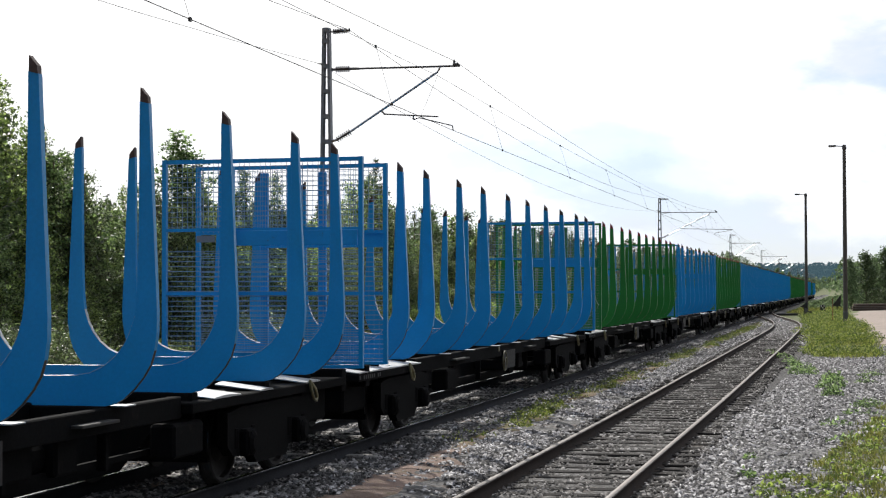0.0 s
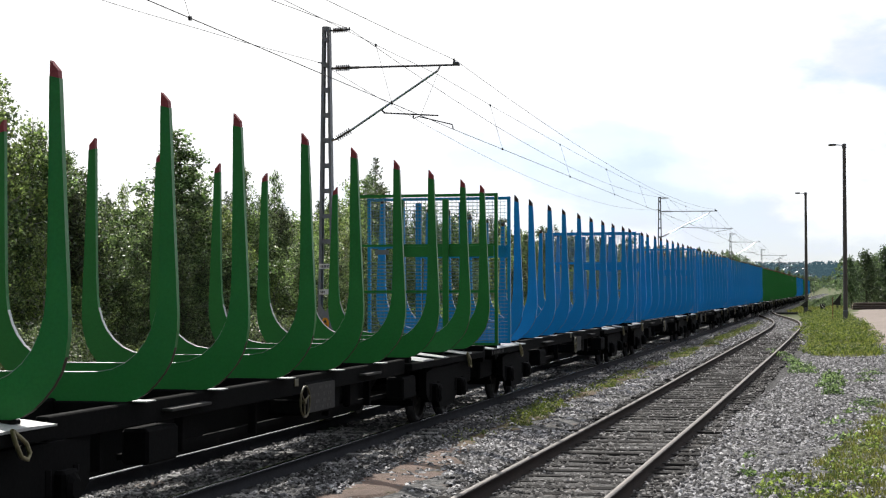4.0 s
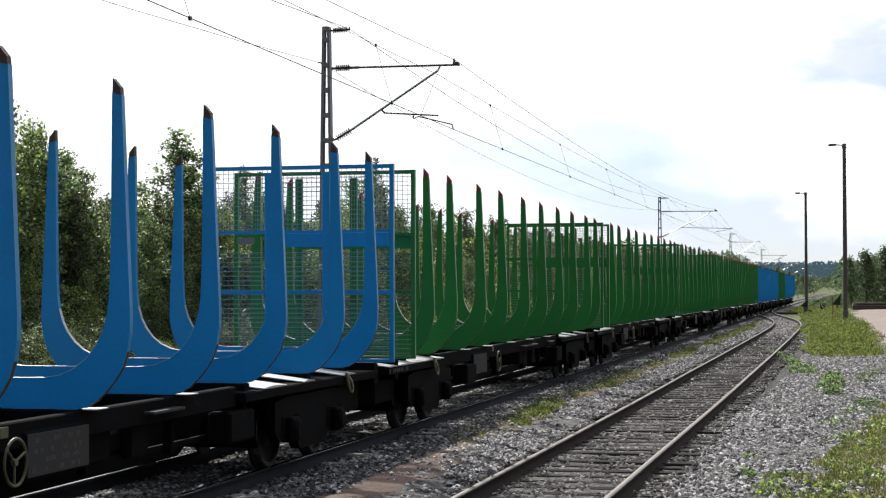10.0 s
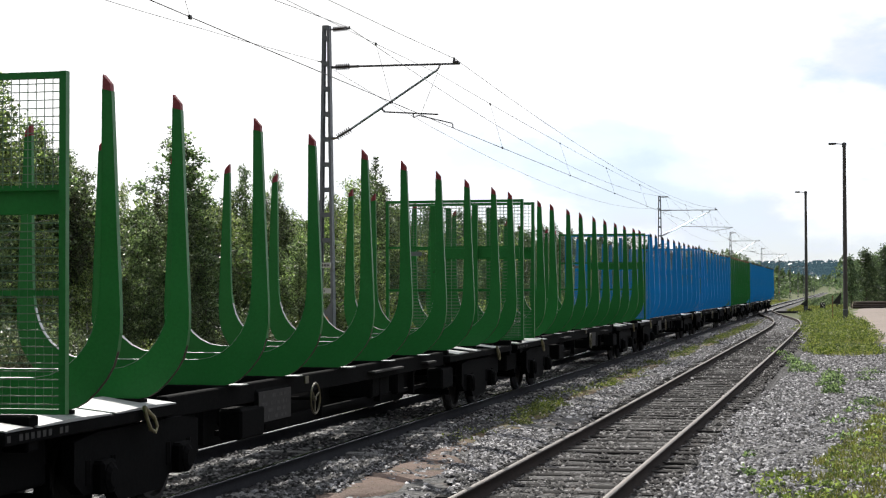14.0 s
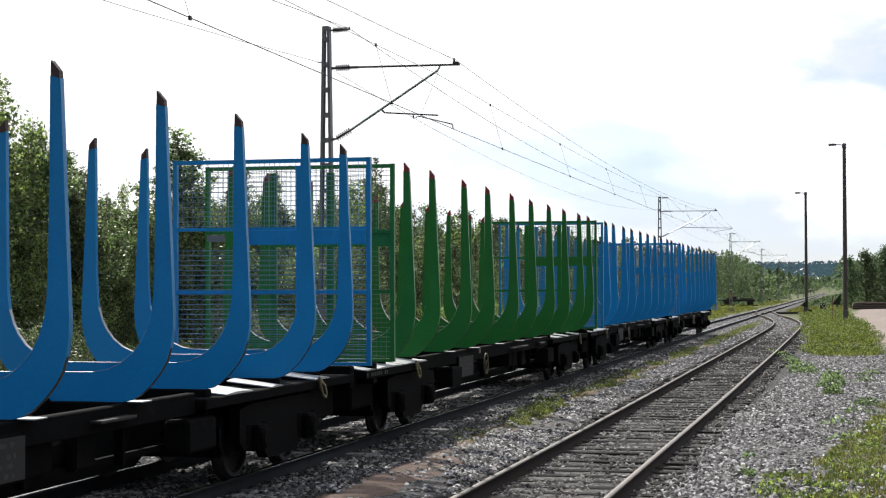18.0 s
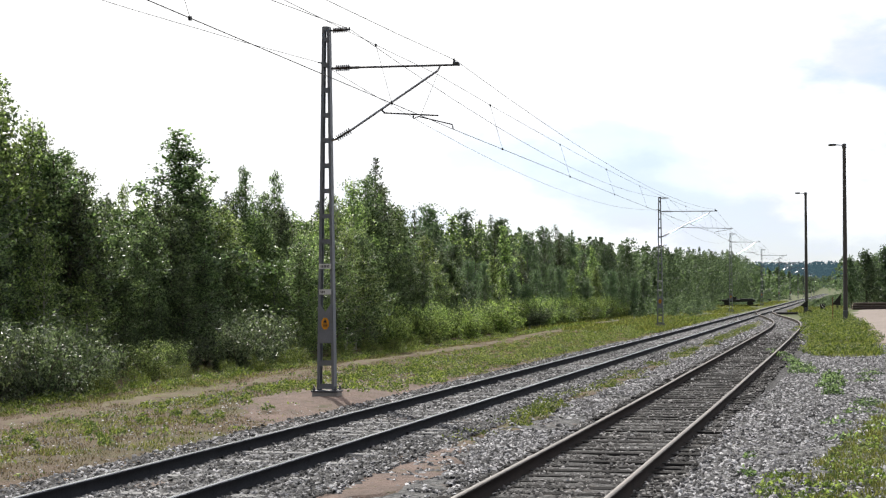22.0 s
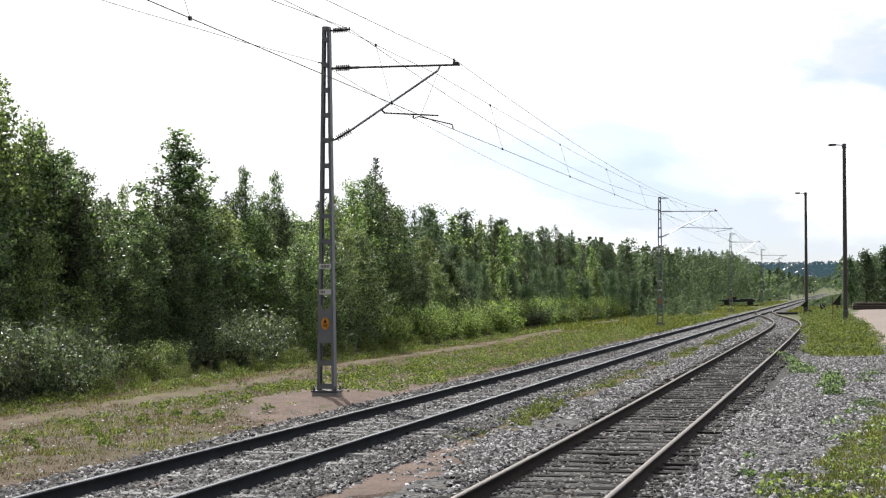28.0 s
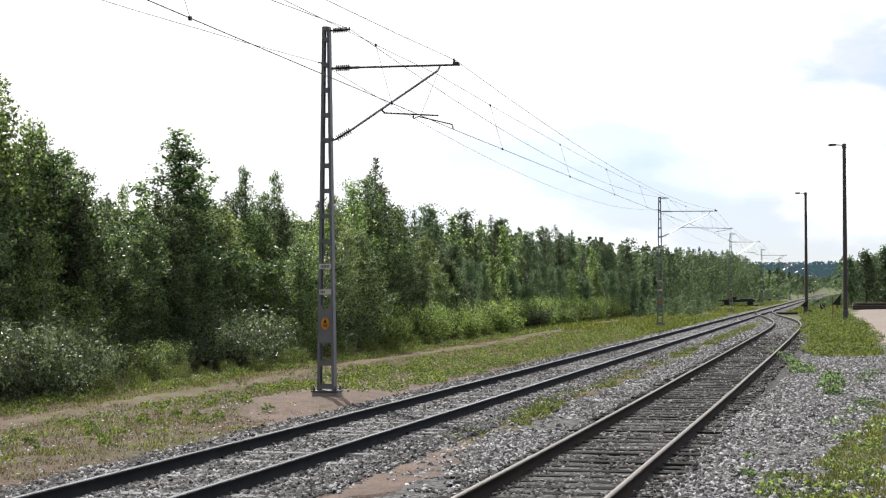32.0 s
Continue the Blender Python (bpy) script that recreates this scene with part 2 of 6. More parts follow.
M = dict(
    blue=mat("blue_paint", (0.003, 0.235, 0.56), (0.004, 0.285, 0.66), 1.2, 0.34, spec=0.42, bump=0.05, bscale=30, spots=(0.05, 0.07, 0.10), spot_scale=3.0, spot_at=0.66),
    green=mat("green_paint", (0.014, 0.165, 0.030), (0.022, 0.220, 0.044), 1.2, 0.36, spec=0.42, bump=0.05, bscale=30, spots=(0.03, 0.035, 0.02), spot_scale=3.0, spot_at=0.66),
    wire_blue=mat("painted_wire_blue", (0.12, 0.24, 0.40), (0.26, 0.36, 0.48), 2.0, 0.35, metal=0.2),
    wire_green=mat("painted_wire_green", (0.09, 0.17, 0.10), (0.20, 0.28, 0.20), 2.0, 0.35, metal=0.2),
    bare=mat("bare_worn_steel", (0.34, 0.35, 0.36), (0.62, 0.63, 0.64), 4.0, 0.42, metal=0.85, bump=0.1),
    worn=mat("worn_steel_tip", (0.05, 0.035, 0.032), (0.10, 0.06, 0.05), 9.0, 0.5, metal=0.4, bump=0.2),
    rust_edge=mat("rubbed_rusty_edge", (0.035, 0.030, 0.028), (0.11, 0.075, 0.05), 6.0, 0.8, bump=0.2),
    red_worn=mat("worn_red_tip", (0.20, 0.018, 0.03), (0.32, 0.05, 0.06), 9.0, 0.55, bump=0.2),
    # grimy steel, its colour sunk near black for the shade beneath the wagons
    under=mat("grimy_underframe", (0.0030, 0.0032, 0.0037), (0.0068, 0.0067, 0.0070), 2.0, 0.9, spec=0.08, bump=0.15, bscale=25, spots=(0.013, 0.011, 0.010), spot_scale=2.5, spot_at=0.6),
    deck=mat("galvanised_plate", (0.27, 0.275, 0.285), (0.50, 0.51, 0.52), 2.0, 0.42, metal=0.1, bump=0.15, bscale=60, spots=(0.10, 0.09, 0.08), spot_at=0.62),
    panel=mat("weathered_grey_panel", (0.016, 0.0155, 0.015), (0.036, 0.0345, 0.033), 4.0, 0.75, bump=0.1),
    chalk=mat("faded_white_paint", (0.03, 0.0295, 0.0285), (0.075, 0.073, 0.071), 12.0, 0.8),
    wheel=mat("wheel_steel", (0.010, 0.009, 0.009), (0.024, 0.021, 0.019), 4.0, 0.65, metal=0.3, bump=0.1),
    tread=mat("polished_tread", (0.2, 0.195, 0.19), (0.3, 0.295, 0.29), 4.0, 0.28, metal=1.0),
    lever=mat("pale_lever_paint", (0.17, 0.15, 0.075), (0.34, 0.31, 0.18), 8.0, 0.5),
    yellow=mat("yellow_handle", (0.06, 0.054, 0.030), (0.15, 0.13, 0.065), 8.0, 0.5),
    rail_top=mat("polished_rail_head", (0.20, 0.205, 0.22), (0.32, 0.33, 0.35), 2.0, 0.18, metal=1.0, rough2=0.25, stretch=(1, 0.1, 1), bump=0.03),
    rail=mat("rusty_rail_web", (0.018, 0.019, 0.023), (0.040, 0.041, 0.046), 3.0, 0.9, spec=0.12, bump=0.2),
    rail_old=mat("rusty_siding_rail", (0.018, 0.014, 0.0125), (0.044, 0.032, 0.027), 3.0, 0.9, spec=0.15, bump=0.15),
    rail_old_top=mat("worn_siding_head", (0.10, 0.088, 0.080), (0.20, 0.175, 0.16), 2.0, 0.55, metal=0.2, stretch=(1, 0.2, 1)),
    sleeper_wood=mat("old_timber_sleeper", (0.013, 0.012, 0.0115), (0.036, 0.033, 0.031), 5.0, 0.92, spec=0.15, bump=0.5, bscale=30, stretch=(0.3, 3, 1), vary=0.3),
    sleeper_conc=mat("concrete_sleeper", (0.16, 0.157, 0.153), (0.30, 0.293, 0.286), 5.0, 0.85, bump=0.2, bscale=60, vary=0.15),
    galv=mat("galvanised_mast", (0.16, 0.17, 0.19), (0.25, 0.265, 0.29), 2.0, 0.5, metal=0.35, bump=0.04, bscale=60),
    galv_dark=mat("weathered_tube", (0.09, 0.095, 0.105), (0.15, 0.155, 0.17), 5.0, 0.45, metal=0.5),
    bright_tube=mat("bright_galvanised_tube", (0.26, 0.27, 0.29), (0.40, 0.41, 0.43), 3.0, 0.22, metal=1.0, rough2=0.28),
    porcelain=mat("brown_insulator", (0.035, 0.025, 0.022), (0.06, 0.04, 0.035), 5.0, 0.25),
    wire=mat("oxidised_copper_wire", (0.05, 0.05, 0.052), (0.085, 0.085, 0.09), 5.0, 0.5, metal=0.5),
    wire_bright=mat("aluminium_wire", (0.22, 0.22, 0.23), (0.34, 0.34, 0.35), 5.0, 0.4, metal=0.6),
    concrete=mat("mast_foundation", (0.30, 0.29, 0.27), (0.42, 0.41, 0.39), 3.0, 0.9, bump=0.3),
    pole=mat("tarred_wood_pole", (0.06, 0.056, 0.054), (0.12, 0.112, 0.105), 3.0, 0.8, bump=0.3, stretch=(4, 4, 0.3)),
    white=mat("white_plate", (0.62, 0.62, 0.60), (0.75, 0.75, 0.73), 6.0, 0.5),
    ink=mat("black_ink", (0.02, 0.02, 0.02), (0.035, 0.035, 0.035), 6.0, 0.6),
    sign=mat("orange_warning_paint", (0.75, 0.30, 0.01), (0.85, 0.38, 0.02), 6.0, 0.5),
    rust=mat("rusty_iron", (0.11, 0.045, 0.02), (0.2, 0.085, 0.04), 5.0, 0.85, bump=0.3),
    black=mat("black_machine_paint", (0.012, 0.012, 0.013), (0.03, 0.029, 0.028), 3.0, 0.6, bump=0.1),
    birch=mat("birch_bark", (0.30, 0.29, 0.27), (0.55, 0.54, 0.51), 5.0, 0.8, bump=0.3, spots=(0.05, 0.045, 0.04), spot_scale=7.0, spot_at=0.55),
    bark=mat("grey_brown_bark", (0.06, 0.048, 0.038), (0.13, 0.105, 0.085), 6.0, 0.9, bump=0.5),
    log=mat("log_bark", (0.045, 0.036, 0.030), (0.11, 0.088, 0.072), 4.0, 0.9, bump=0.4, vary=0.35),
    log_end=mat("sawn_log_end", (0.22, 0.17, 0.12), (0.36, 0.29, 0.21), 6.0, 0.85, vary=0.25),
    leaf=leaf_mat("birch_leaf", (0.028, 0.053, 0.020), (0.42, 0.50, 0.25), (1.5, 1.7, 0.95), gloss=0.40, back=0.54),
    leaf_dark=leaf_mat("alder_leaf", (0.015, 0.031, 0.014), (0.28, 0.36, 0.20), (1.5, 1.7, 1.0), gloss=0.40, back=0.46),
    willow=leaf_mat("willow_leaf", (0.011, 0.021, 0.010), (0.25, 0.29, 0.18), (1.4, 1.6, 1.0), gloss=0.42, back=0.40),
    needle=leaf_mat("spruce_needle", (0.018, 0.032, 0.016), (0.130, 0.160, 0.085), (1.4, 1.6, 0.8), gloss=0.55, back=0.30),
    herb=leaf_mat("herb_leaf", (0.036, 0.060, 0.020), (0.28, 0.30, 0.120), (1.4, 1.6, 0.6), gloss=0.55, back=0.40),
    sapling=leaf_mat("sapling_leaf", (0.036, 0.064, 0.022), (0.36, 0.43, 0.20), (1.6, 1.8, 0.8), gloss=0.5, back=0.52),
    grass=leaf_mat("grass_blade", (0.055, 0.068, 0.020), (0.33, 0.31, 0.125), (1.3, 1.5, 0.6), gloss=0.65, back=0.36),
    straw=leaf_mat("dry_grass", (0.085, 0.066, 0.030), (0.25, 0.19, 0.090), (1.2, 1.2, 0.8), back=0.3),
    far_leaf=leaf_mat("far_forest_leaf", (0.030, 0.054, 0.032), (0.34, 0.43, 0.28), (1.4, 1.6, 1.0), gloss=0.6, back=0.42, broad=0.22, share_of=0.65),
    grey_leaf=leaf_mat("distant_leaf", (0.022, 0.040, 0.024), (0.26, 0.33, 0.21), (1.4, 1.6, 0.9), gloss=0.6, back=0.36, broad=0.25, share_of=0.55),
    # haze of the distance is put into this hillside's own bluish glow
    hill=mat("wooded_hillside", (0.013, 0.020, 0.018), (0.026, 0.035, 0.032), 0.02, 0.95, bump=0.8, bscale=0.12, spec=0.0, haze_glow=(0.052, 0.094, 0.118)),
    ballast=gravel_mat("ballast_bed", (0.028, 0.0275, 0.028), (0.086, 0.084, 0.083), (0.20, 0.196, 0.193), 15.0, patch=(0.150, 0.108, 0.086), patch_at=0.57, patch_scale=0.38),
    yard=gravel_mat("yard_gravel", (0.030, 0.030, 0.030), (0.110, 0.108, 0.107), (0.32, 0.315, 0.31), 17.0, patch=(0.21, 0.19, 0.155), patch_at=0.62),
    dirty_bed=gravel_mat("siding_bed", (0.016, 0.0155, 0.015), (0.062, 0.058, 0.057), (0.20, 0.193, 0.19), 17.0, patch=(0.075, 0.058, 0.047), patch_at=0.6),
    stone=stone_mat("ballast_stone", [(0.26, (0.016, 0.0155, 0.016)), (0.48, (0.085, 0.083, 0.087)), (0.66, (0.235, 0.228, 0.238)), (0.82, (0.58, 0.57, 0.58))]),
    stone_dark=stone_mat("line_ballast_stone", [(0.26, (0.011, 0.0107, 0.011)), (0.50, (0.046, 0.045, 0.047)), (0.68, (0.15, 0.146, 0.15)), (0.84, (0.50, 0.49, 0.50))]),
    stone_dirty=stone_mat("grimy_stone", [(0.28, (0.014, 0.013, 0.013)), (0.55, (0.065, 0.060, 0.058)), (0.72, (0.17, 0.16, 0.157)), (0.85, (0.44, 0.425, 0.42))]),
    meadow=meadow_mat("thin_meadow"),
    pasture=mat("rough_green_verge", (0.050, 0.070, 0.024), (0.135, 0.150, 0.055), 1.5, 0.95, bump=0.8, bscale=14, spots=(0.15, 0.125, 0.07), spot_scale=0.5, spot_at=0.58),
    sand=mat("sandy_soil", (0.095, 0.066, 0.052), (0.235, 0.162, 0.130), 2.2, 0.95, bump=1.0, bscale=30, spots=(0.105, 0.088, 0.048), spot_scale=2.6, spot_at=0.54),
    path=mat("trodden_path", (0.080, 0.055, 0.030), (0.165, 0.108, 0.068), 2.5, 0.95, bump=0.5, bscale=20, spots=(0.125, 0.112, 0.042), spot_scale=2.2, spot_at=0.48),
    road=mat("sandy_road", (0.21, 0.17, 0.145), (0.33, 0.27, 0.235), 0.5, 0.95, bump=0.3, bscale=12, spots=(0.17, 0.16, 0.08), spot_scale=0.8, spot_at=0.58),
)

# ---- mesh helpers ----


def part(name, bm, material, parent=None, label=""):
    """Links a bmesh as one mesh object, under its thing or part."""
    me = bpy.data.meshes.new(name)
    bm.to_mesh(me)
    bm.free()
    me.materials.append(M[material])
    ob = new(name, me)
    ob.parent = parent
    if label:
        ob["label"] = label
    return ob


def share(name, me, parent, m=None, label=""):
    """One more piece on a mesh that exists already."""
    ob = new(name, me)
    ob.parent = parent
    if m is not None:
        ob.matrix_local = m
    if label:
        ob["label"] = label
    return ob


def empty(name, m=None):
    ob = new(name)
    ob.empty_display_size = 0.2
    if m is not None:
        ob.matrix_world = m
    return ob


def np_mesh(name, verts, faces, material, smooth=False):
    """A mesh from arrays: faces all have as many corners as the array is wide."""
    verts, faces = np.asarray(verts, np.float32), np.asarray(faces, np.int32)
    me = bpy.data.meshes.new(name)
    k = faces.shape[1]
    me.vertices.add(len(verts)); me.loops.add(faces.size); me.polygons.add(len(faces))
    me.vertices.foreach_set("co", verts.ravel())
    me.loops.foreach_set("vertex_index", faces.ravel())
    me.polygons.foreach_set("loop_start", np.arange(0, faces.size, k, dtype=np.int32))
    if smooth:
        me.polygons.foreach_set("use_smooth", np.ones(len(faces), bool))
    me.materials.append(M[material])
    me.update(calc_edges=True)
    return me


def box(bm, x0, y0, z0, x1, y1, z1, bevel=0.0):
    vs = [bm.verts.new(p) for p in ((x0, y0, z0), (x1, y0, z0), (x1, y1, z0), (x0, y1, z0), (x0, y0, z1), (x1, y0, z1), (x1, y1, z1), (x0, y1, z1))]
    fs = [bm.faces.new([vs[i] for i in q]) for q in ((3, 2, 1, 0), (4, 5, 6, 7), (0, 1, 5, 4), (1, 2, 6, 5), (2, 3, 7, 6), (3, 0, 4, 7))]
    if bevel:
        es = {e for f in fs for e in f.edges}
        bmesh.ops.bevel(bm, geom=list(es), offset=bevel, segments=1, affect="EDGES")
    return vs


def bar(bm, a, b, r, sides=8, r2=None):
    """A round bar from a to b."""
    a, b = Vector(a), Vector(b)
    q = (b - a).to_track_quat("Z", "Y")
    r2 = r if r2 is None else r2
    ring = [[bm.verts.new(p + q @ Vector((rr * math.cos(2 * math.pi * i / sides), rr * math.sin(2 * math.pi * i / sides), 0))) for i in range(sides)]
            for p, rr in ((a, r), (b, r2))]
    for i in range(sides):
        j = (i + 1) % sides
        bm.faces.new((ring[0][i], ring[0][j], ring[1][j], ring[1][i]))
    bm.faces.new(ring[0][::-1])
    bm.faces.new(ring[1])


def beam(bm, a, b, w, h):
    """A square bar from a to b, w across and h high."""
    a, b = Vector(a), Vector(b)
    d = (b - a).normalized()
    up = Vector((0, 0, 1)) if abs(d.z) < 0.95 else Vector((0, 1, 0))
    s = d.cross(up).normalized() * w / 2
    u = s.cross(d).normalized() * h / 2
    ring = [[bm.verts.new(p + i * s + j * u) for i, j in ((-1, -1), (1, -1), (1, 1), (-1, 1))] for p in (a, b)]
    for i in range(4):
        j = (i + 1) % 4
        bm.faces.new((ring[0][i], ring[0][j], ring[1][j], ring[1][i]))
    bm.faces.new(ring[0][::-1])
    bm.faces.new(ring[1])


def lathe(bm, axis_m, profile, sides=20):
    """Turns (radius, height) pairs round the axis z of axis_m."""
    rings = []
    for r, h in profile:
        rings.append([bm.verts.new(axis_m @ Vector((r * math.cos(2 * math.pi * i / sides), r * math.sin(2 * math.pi * i / sides), h))) for i in range(sides)])
    for a, b in zip(rings, rings[1:]):
        for i in range(sides):
            j = (i + 1) % sides
            bm.faces.new((a[i], a[j], b[j], b[i]))
    bm.faces.new(rings[0][::-1])
    bm.faces.new(rings[-1])


def extrude_y(bm, outline, y0, y1):
    """A flat outline of (x, z) pairs made thick along y."""
    n = len(outline)
    a = [bm.verts.new((x, y0, z)) for x, z in outline]
    b = [bm.verts.new((x, y1, z)) for x, z in outline]
    for i in range(n):
        j = (i + 1) % n
        bm.faces.new((a[i], a[j], b[j], b[i]))
    return a, b


def tri_y(bm, a, b):
    """Ends of an extruded outline that need not be convex."""
    for loop in (a, b):
        es = [bm.edges.get((loop[i], loop[(i + 1) % len(loop)])) for i in range(len(loop))]
        bmesh.ops.triangle_fill(bm, edges=es, use_beauty=True)


def fix(bm):
    bmesh.ops.recalc_face_normals(bm, faces=bm.faces[:])
    return bm

# ---- the plan ----
MAIN_X = -7.64          # centre of the running line, which lies along y with its rail heads at height 0
GAUGE = 1.524
MAST_X, MAST_Y, SPAN = -10.79, 35.34, 69.9
SIDE = [(-40, -3.35), (10, -3.27), (24, -3.2), (40, -3.02), (60, -2.9), (85, -2.88), (100, -3.02), (113, -3.45), (125, -4.15), (138, -5.15), (150, -6.1),
        (162, -6.9), (173, -7.4), (184, -7.62)]
SIDE_Z = [(-40, -0.05), (24, -0.05), (45, 0.06), (75, 0.12), (105, 0.10), (140, 0.03), (184, 0.0)]


def smooth_at(table, v):
    """A soft curve through a short table."""
    if v <= table[0][0]:
        return table[0][1]
    for i in range(len(table) - 1):
        (a, fa), (b, fb) = table[i], table[i + 1]
        if v <= b:
            pa, pb = table[max(i - 1, 0)], table[min(i + 2, len(table) - 1)]
            ma = (fb - pa[1]) / max(b - pa[0], 1e-6) * (b - a)
            mb = (pb[1] - fa) / max(pb[0] - a, 1e-6) * (b - a)
            u = (v - a) / (b - a)
            return (2 * u ** 3 - 3 * u * u + 1) * fa + (u ** 3 - 2 * u * u + u) * ma + (-2 * u ** 3 + 3 * u * u) * fb + (u ** 3 - u * u) * mb
    return table[-1][1]


def side_x(y):
    return smooth_at(SIDE, y)


def side_z(y):
    return smooth_at(SIDE_Z, y)


def soil(x, y):
    """Height of the ground sheet."""
    z = -0.27
    if x < -9.3:
        z = -0.27 + 0.10 * min(1, (-9.3 - x) / 1.5)
        if x < -15:
            z -= 0.03 * min(12, -15 - x)
    z += 0.05 * noise.noise(Vector((x * 0.35, y * 0.25, 0)))
    z += 0.10 * noise.noise(Vector((x * 0.08, y * 0.05, 3)))
    if x > -1.5 and y > 60:
        z += 0.12 * min(1, (y - 60) / 60)
    far = max(0.0, (math.hypot(x, y) - 900) / 2200)
    if far > 0:
        rise = min(1.0, far) ** 1.5
        z += rise * (50 + 10 * noise.noise(Vector((x * 0.0006, y * 0.0006, 7))) - 0.010 * x)
    return z


def make_ground():
    """One sheet from behind the camera to the wooded ridge on the horizon."""
    xs = [-4000, -3000, -2200, -1600, -1100, -750, -500, -340, -220, -150, -100, -70, -50, -40, -33, -28] + [-25 + 0.5 * i for i in range(80)] + [
        16, 18, 21, 25, 30, 38, 50, 70, 100, 150, 220, 340, 500, 750, 1100, 1600, 2200, 3000, 4000]
    ys = [-400, -200, -100, -60, -40, -25, -15, -8] + [0.6 * i for i in range(110)] + [68 + 2 * i for i in range(40)] + [
        152, 160, 170, 182, 196, 212, 230, 255, 285, 320, 370, 430, 500, 600, 720, 860, 1000, 1150, 1300, 1450, 1600, 1750, 1900, 2050, 2200, 2400, 2600, 2800, 3000, 3300, 3600, 4200]
    nx, ny = len(xs), len(ys)
    verts = [(x, y, soil(x, y)) for y in ys for x in xs]
    faces = [(j * nx + i, j * nx + i + 1, (j + 1) * nx + i + 1, (j + 1) * nx + i) for j in range(ny - 1) for i in range(nx - 1)]
    me = np_mesh("ground", verts, faces, "meadow", smooth=True)
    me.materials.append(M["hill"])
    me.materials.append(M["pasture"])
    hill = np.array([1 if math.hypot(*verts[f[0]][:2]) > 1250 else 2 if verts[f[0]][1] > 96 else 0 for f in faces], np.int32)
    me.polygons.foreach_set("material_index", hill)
    tagged(new("ground", me), "thin sunlit meadow and sandy soil reaching to a wooded ridge", "ground", kind="structure")


def strip(name, ys, left, right, height, material, label, category, crown=0.0, cols=6, rough=0.03, edge=0.15, seed=0, dip=0.10):
    """A sheet along the line, with ragged long edges that dip into the ground."""
    verts, n = [], len(ys)
    for y in ys:
        l = left(y) + edge * noise.noise(Vector((y * 0.9, seed, 1))) * 2
        r = right(y) + edge * noise.noise(Vector((y * 0.9, seed, 5))) * 2
        for i in range(cols + 1):
            u = i / cols
            x = l + (r - l) * u
            z = height(x, y) + crown * (1 - abs(2 * u - 1) ** 3) + rough * noise.noise(Vector((x * 1.7, y * 1.7, seed)))
            if i in (0, cols):
                z -= dip
            verts.append((x, y, z))
    k = cols + 1
    faces = [(j * k + i, j * k + i + 1, (j + 1) * k + i + 1, (j + 1) * k + i) for j in range(n - 1) for i in range(cols)]
    ob = new(name, np_mesh(name, verts, faces, material, smooth=True))
    return tagged(ob, label, category, kind="structure")


def steps(y0, y1, d0, grow=1.012):
    out, y, d = [], y0, d0
    while y < y1:
        out.append(y)
        y, d = y + d, d * grow
    return out + [y1]


PATH = [(14, -14.2), (28, -14.35), (32, -14.5), (40, -14.4), (48, -14.85), (60, -14.9), (78, -15.1), (103, -16.2), (134, -16.6), (150, -16.6)]
# bare soil and straw between the tracks: x, y, half width, half length
SOIL_PATCHES = ((-5.55, 21.4, 0.72, 2.4), (-5.5, 24.0, 0.3, 1.0), (-5.78, 26.6, 0.3, 1.0), (-5.7, 37.5, 0.27, 2.6), (-5.65, 43.5, 0.3, 4.0), (-5.6, 51.0, 0.28, 3.5), (-5.8, 60.0, 0.3, 5.0), (-5.7, 72.0, 0.3, 6.0), (-5.5, 88.0, 0.35, 9.0), (-5.4, 108.0, 0.35, 9.0))


def path_x(y):
    return smooth_at(PATH, y)


def bare_soil(x, y):
    """How far inside a patch of bare soil a place lies: above 0 inside."""
    w = 0.5 * noise.noise(Vector((x * 2.2, y * 0.9, 31)))
    return max(1 - ((x - a) / p) ** 2 - ((y - b) / q) ** 2 for a, b, p, q in SOIL_PATCHES) + w


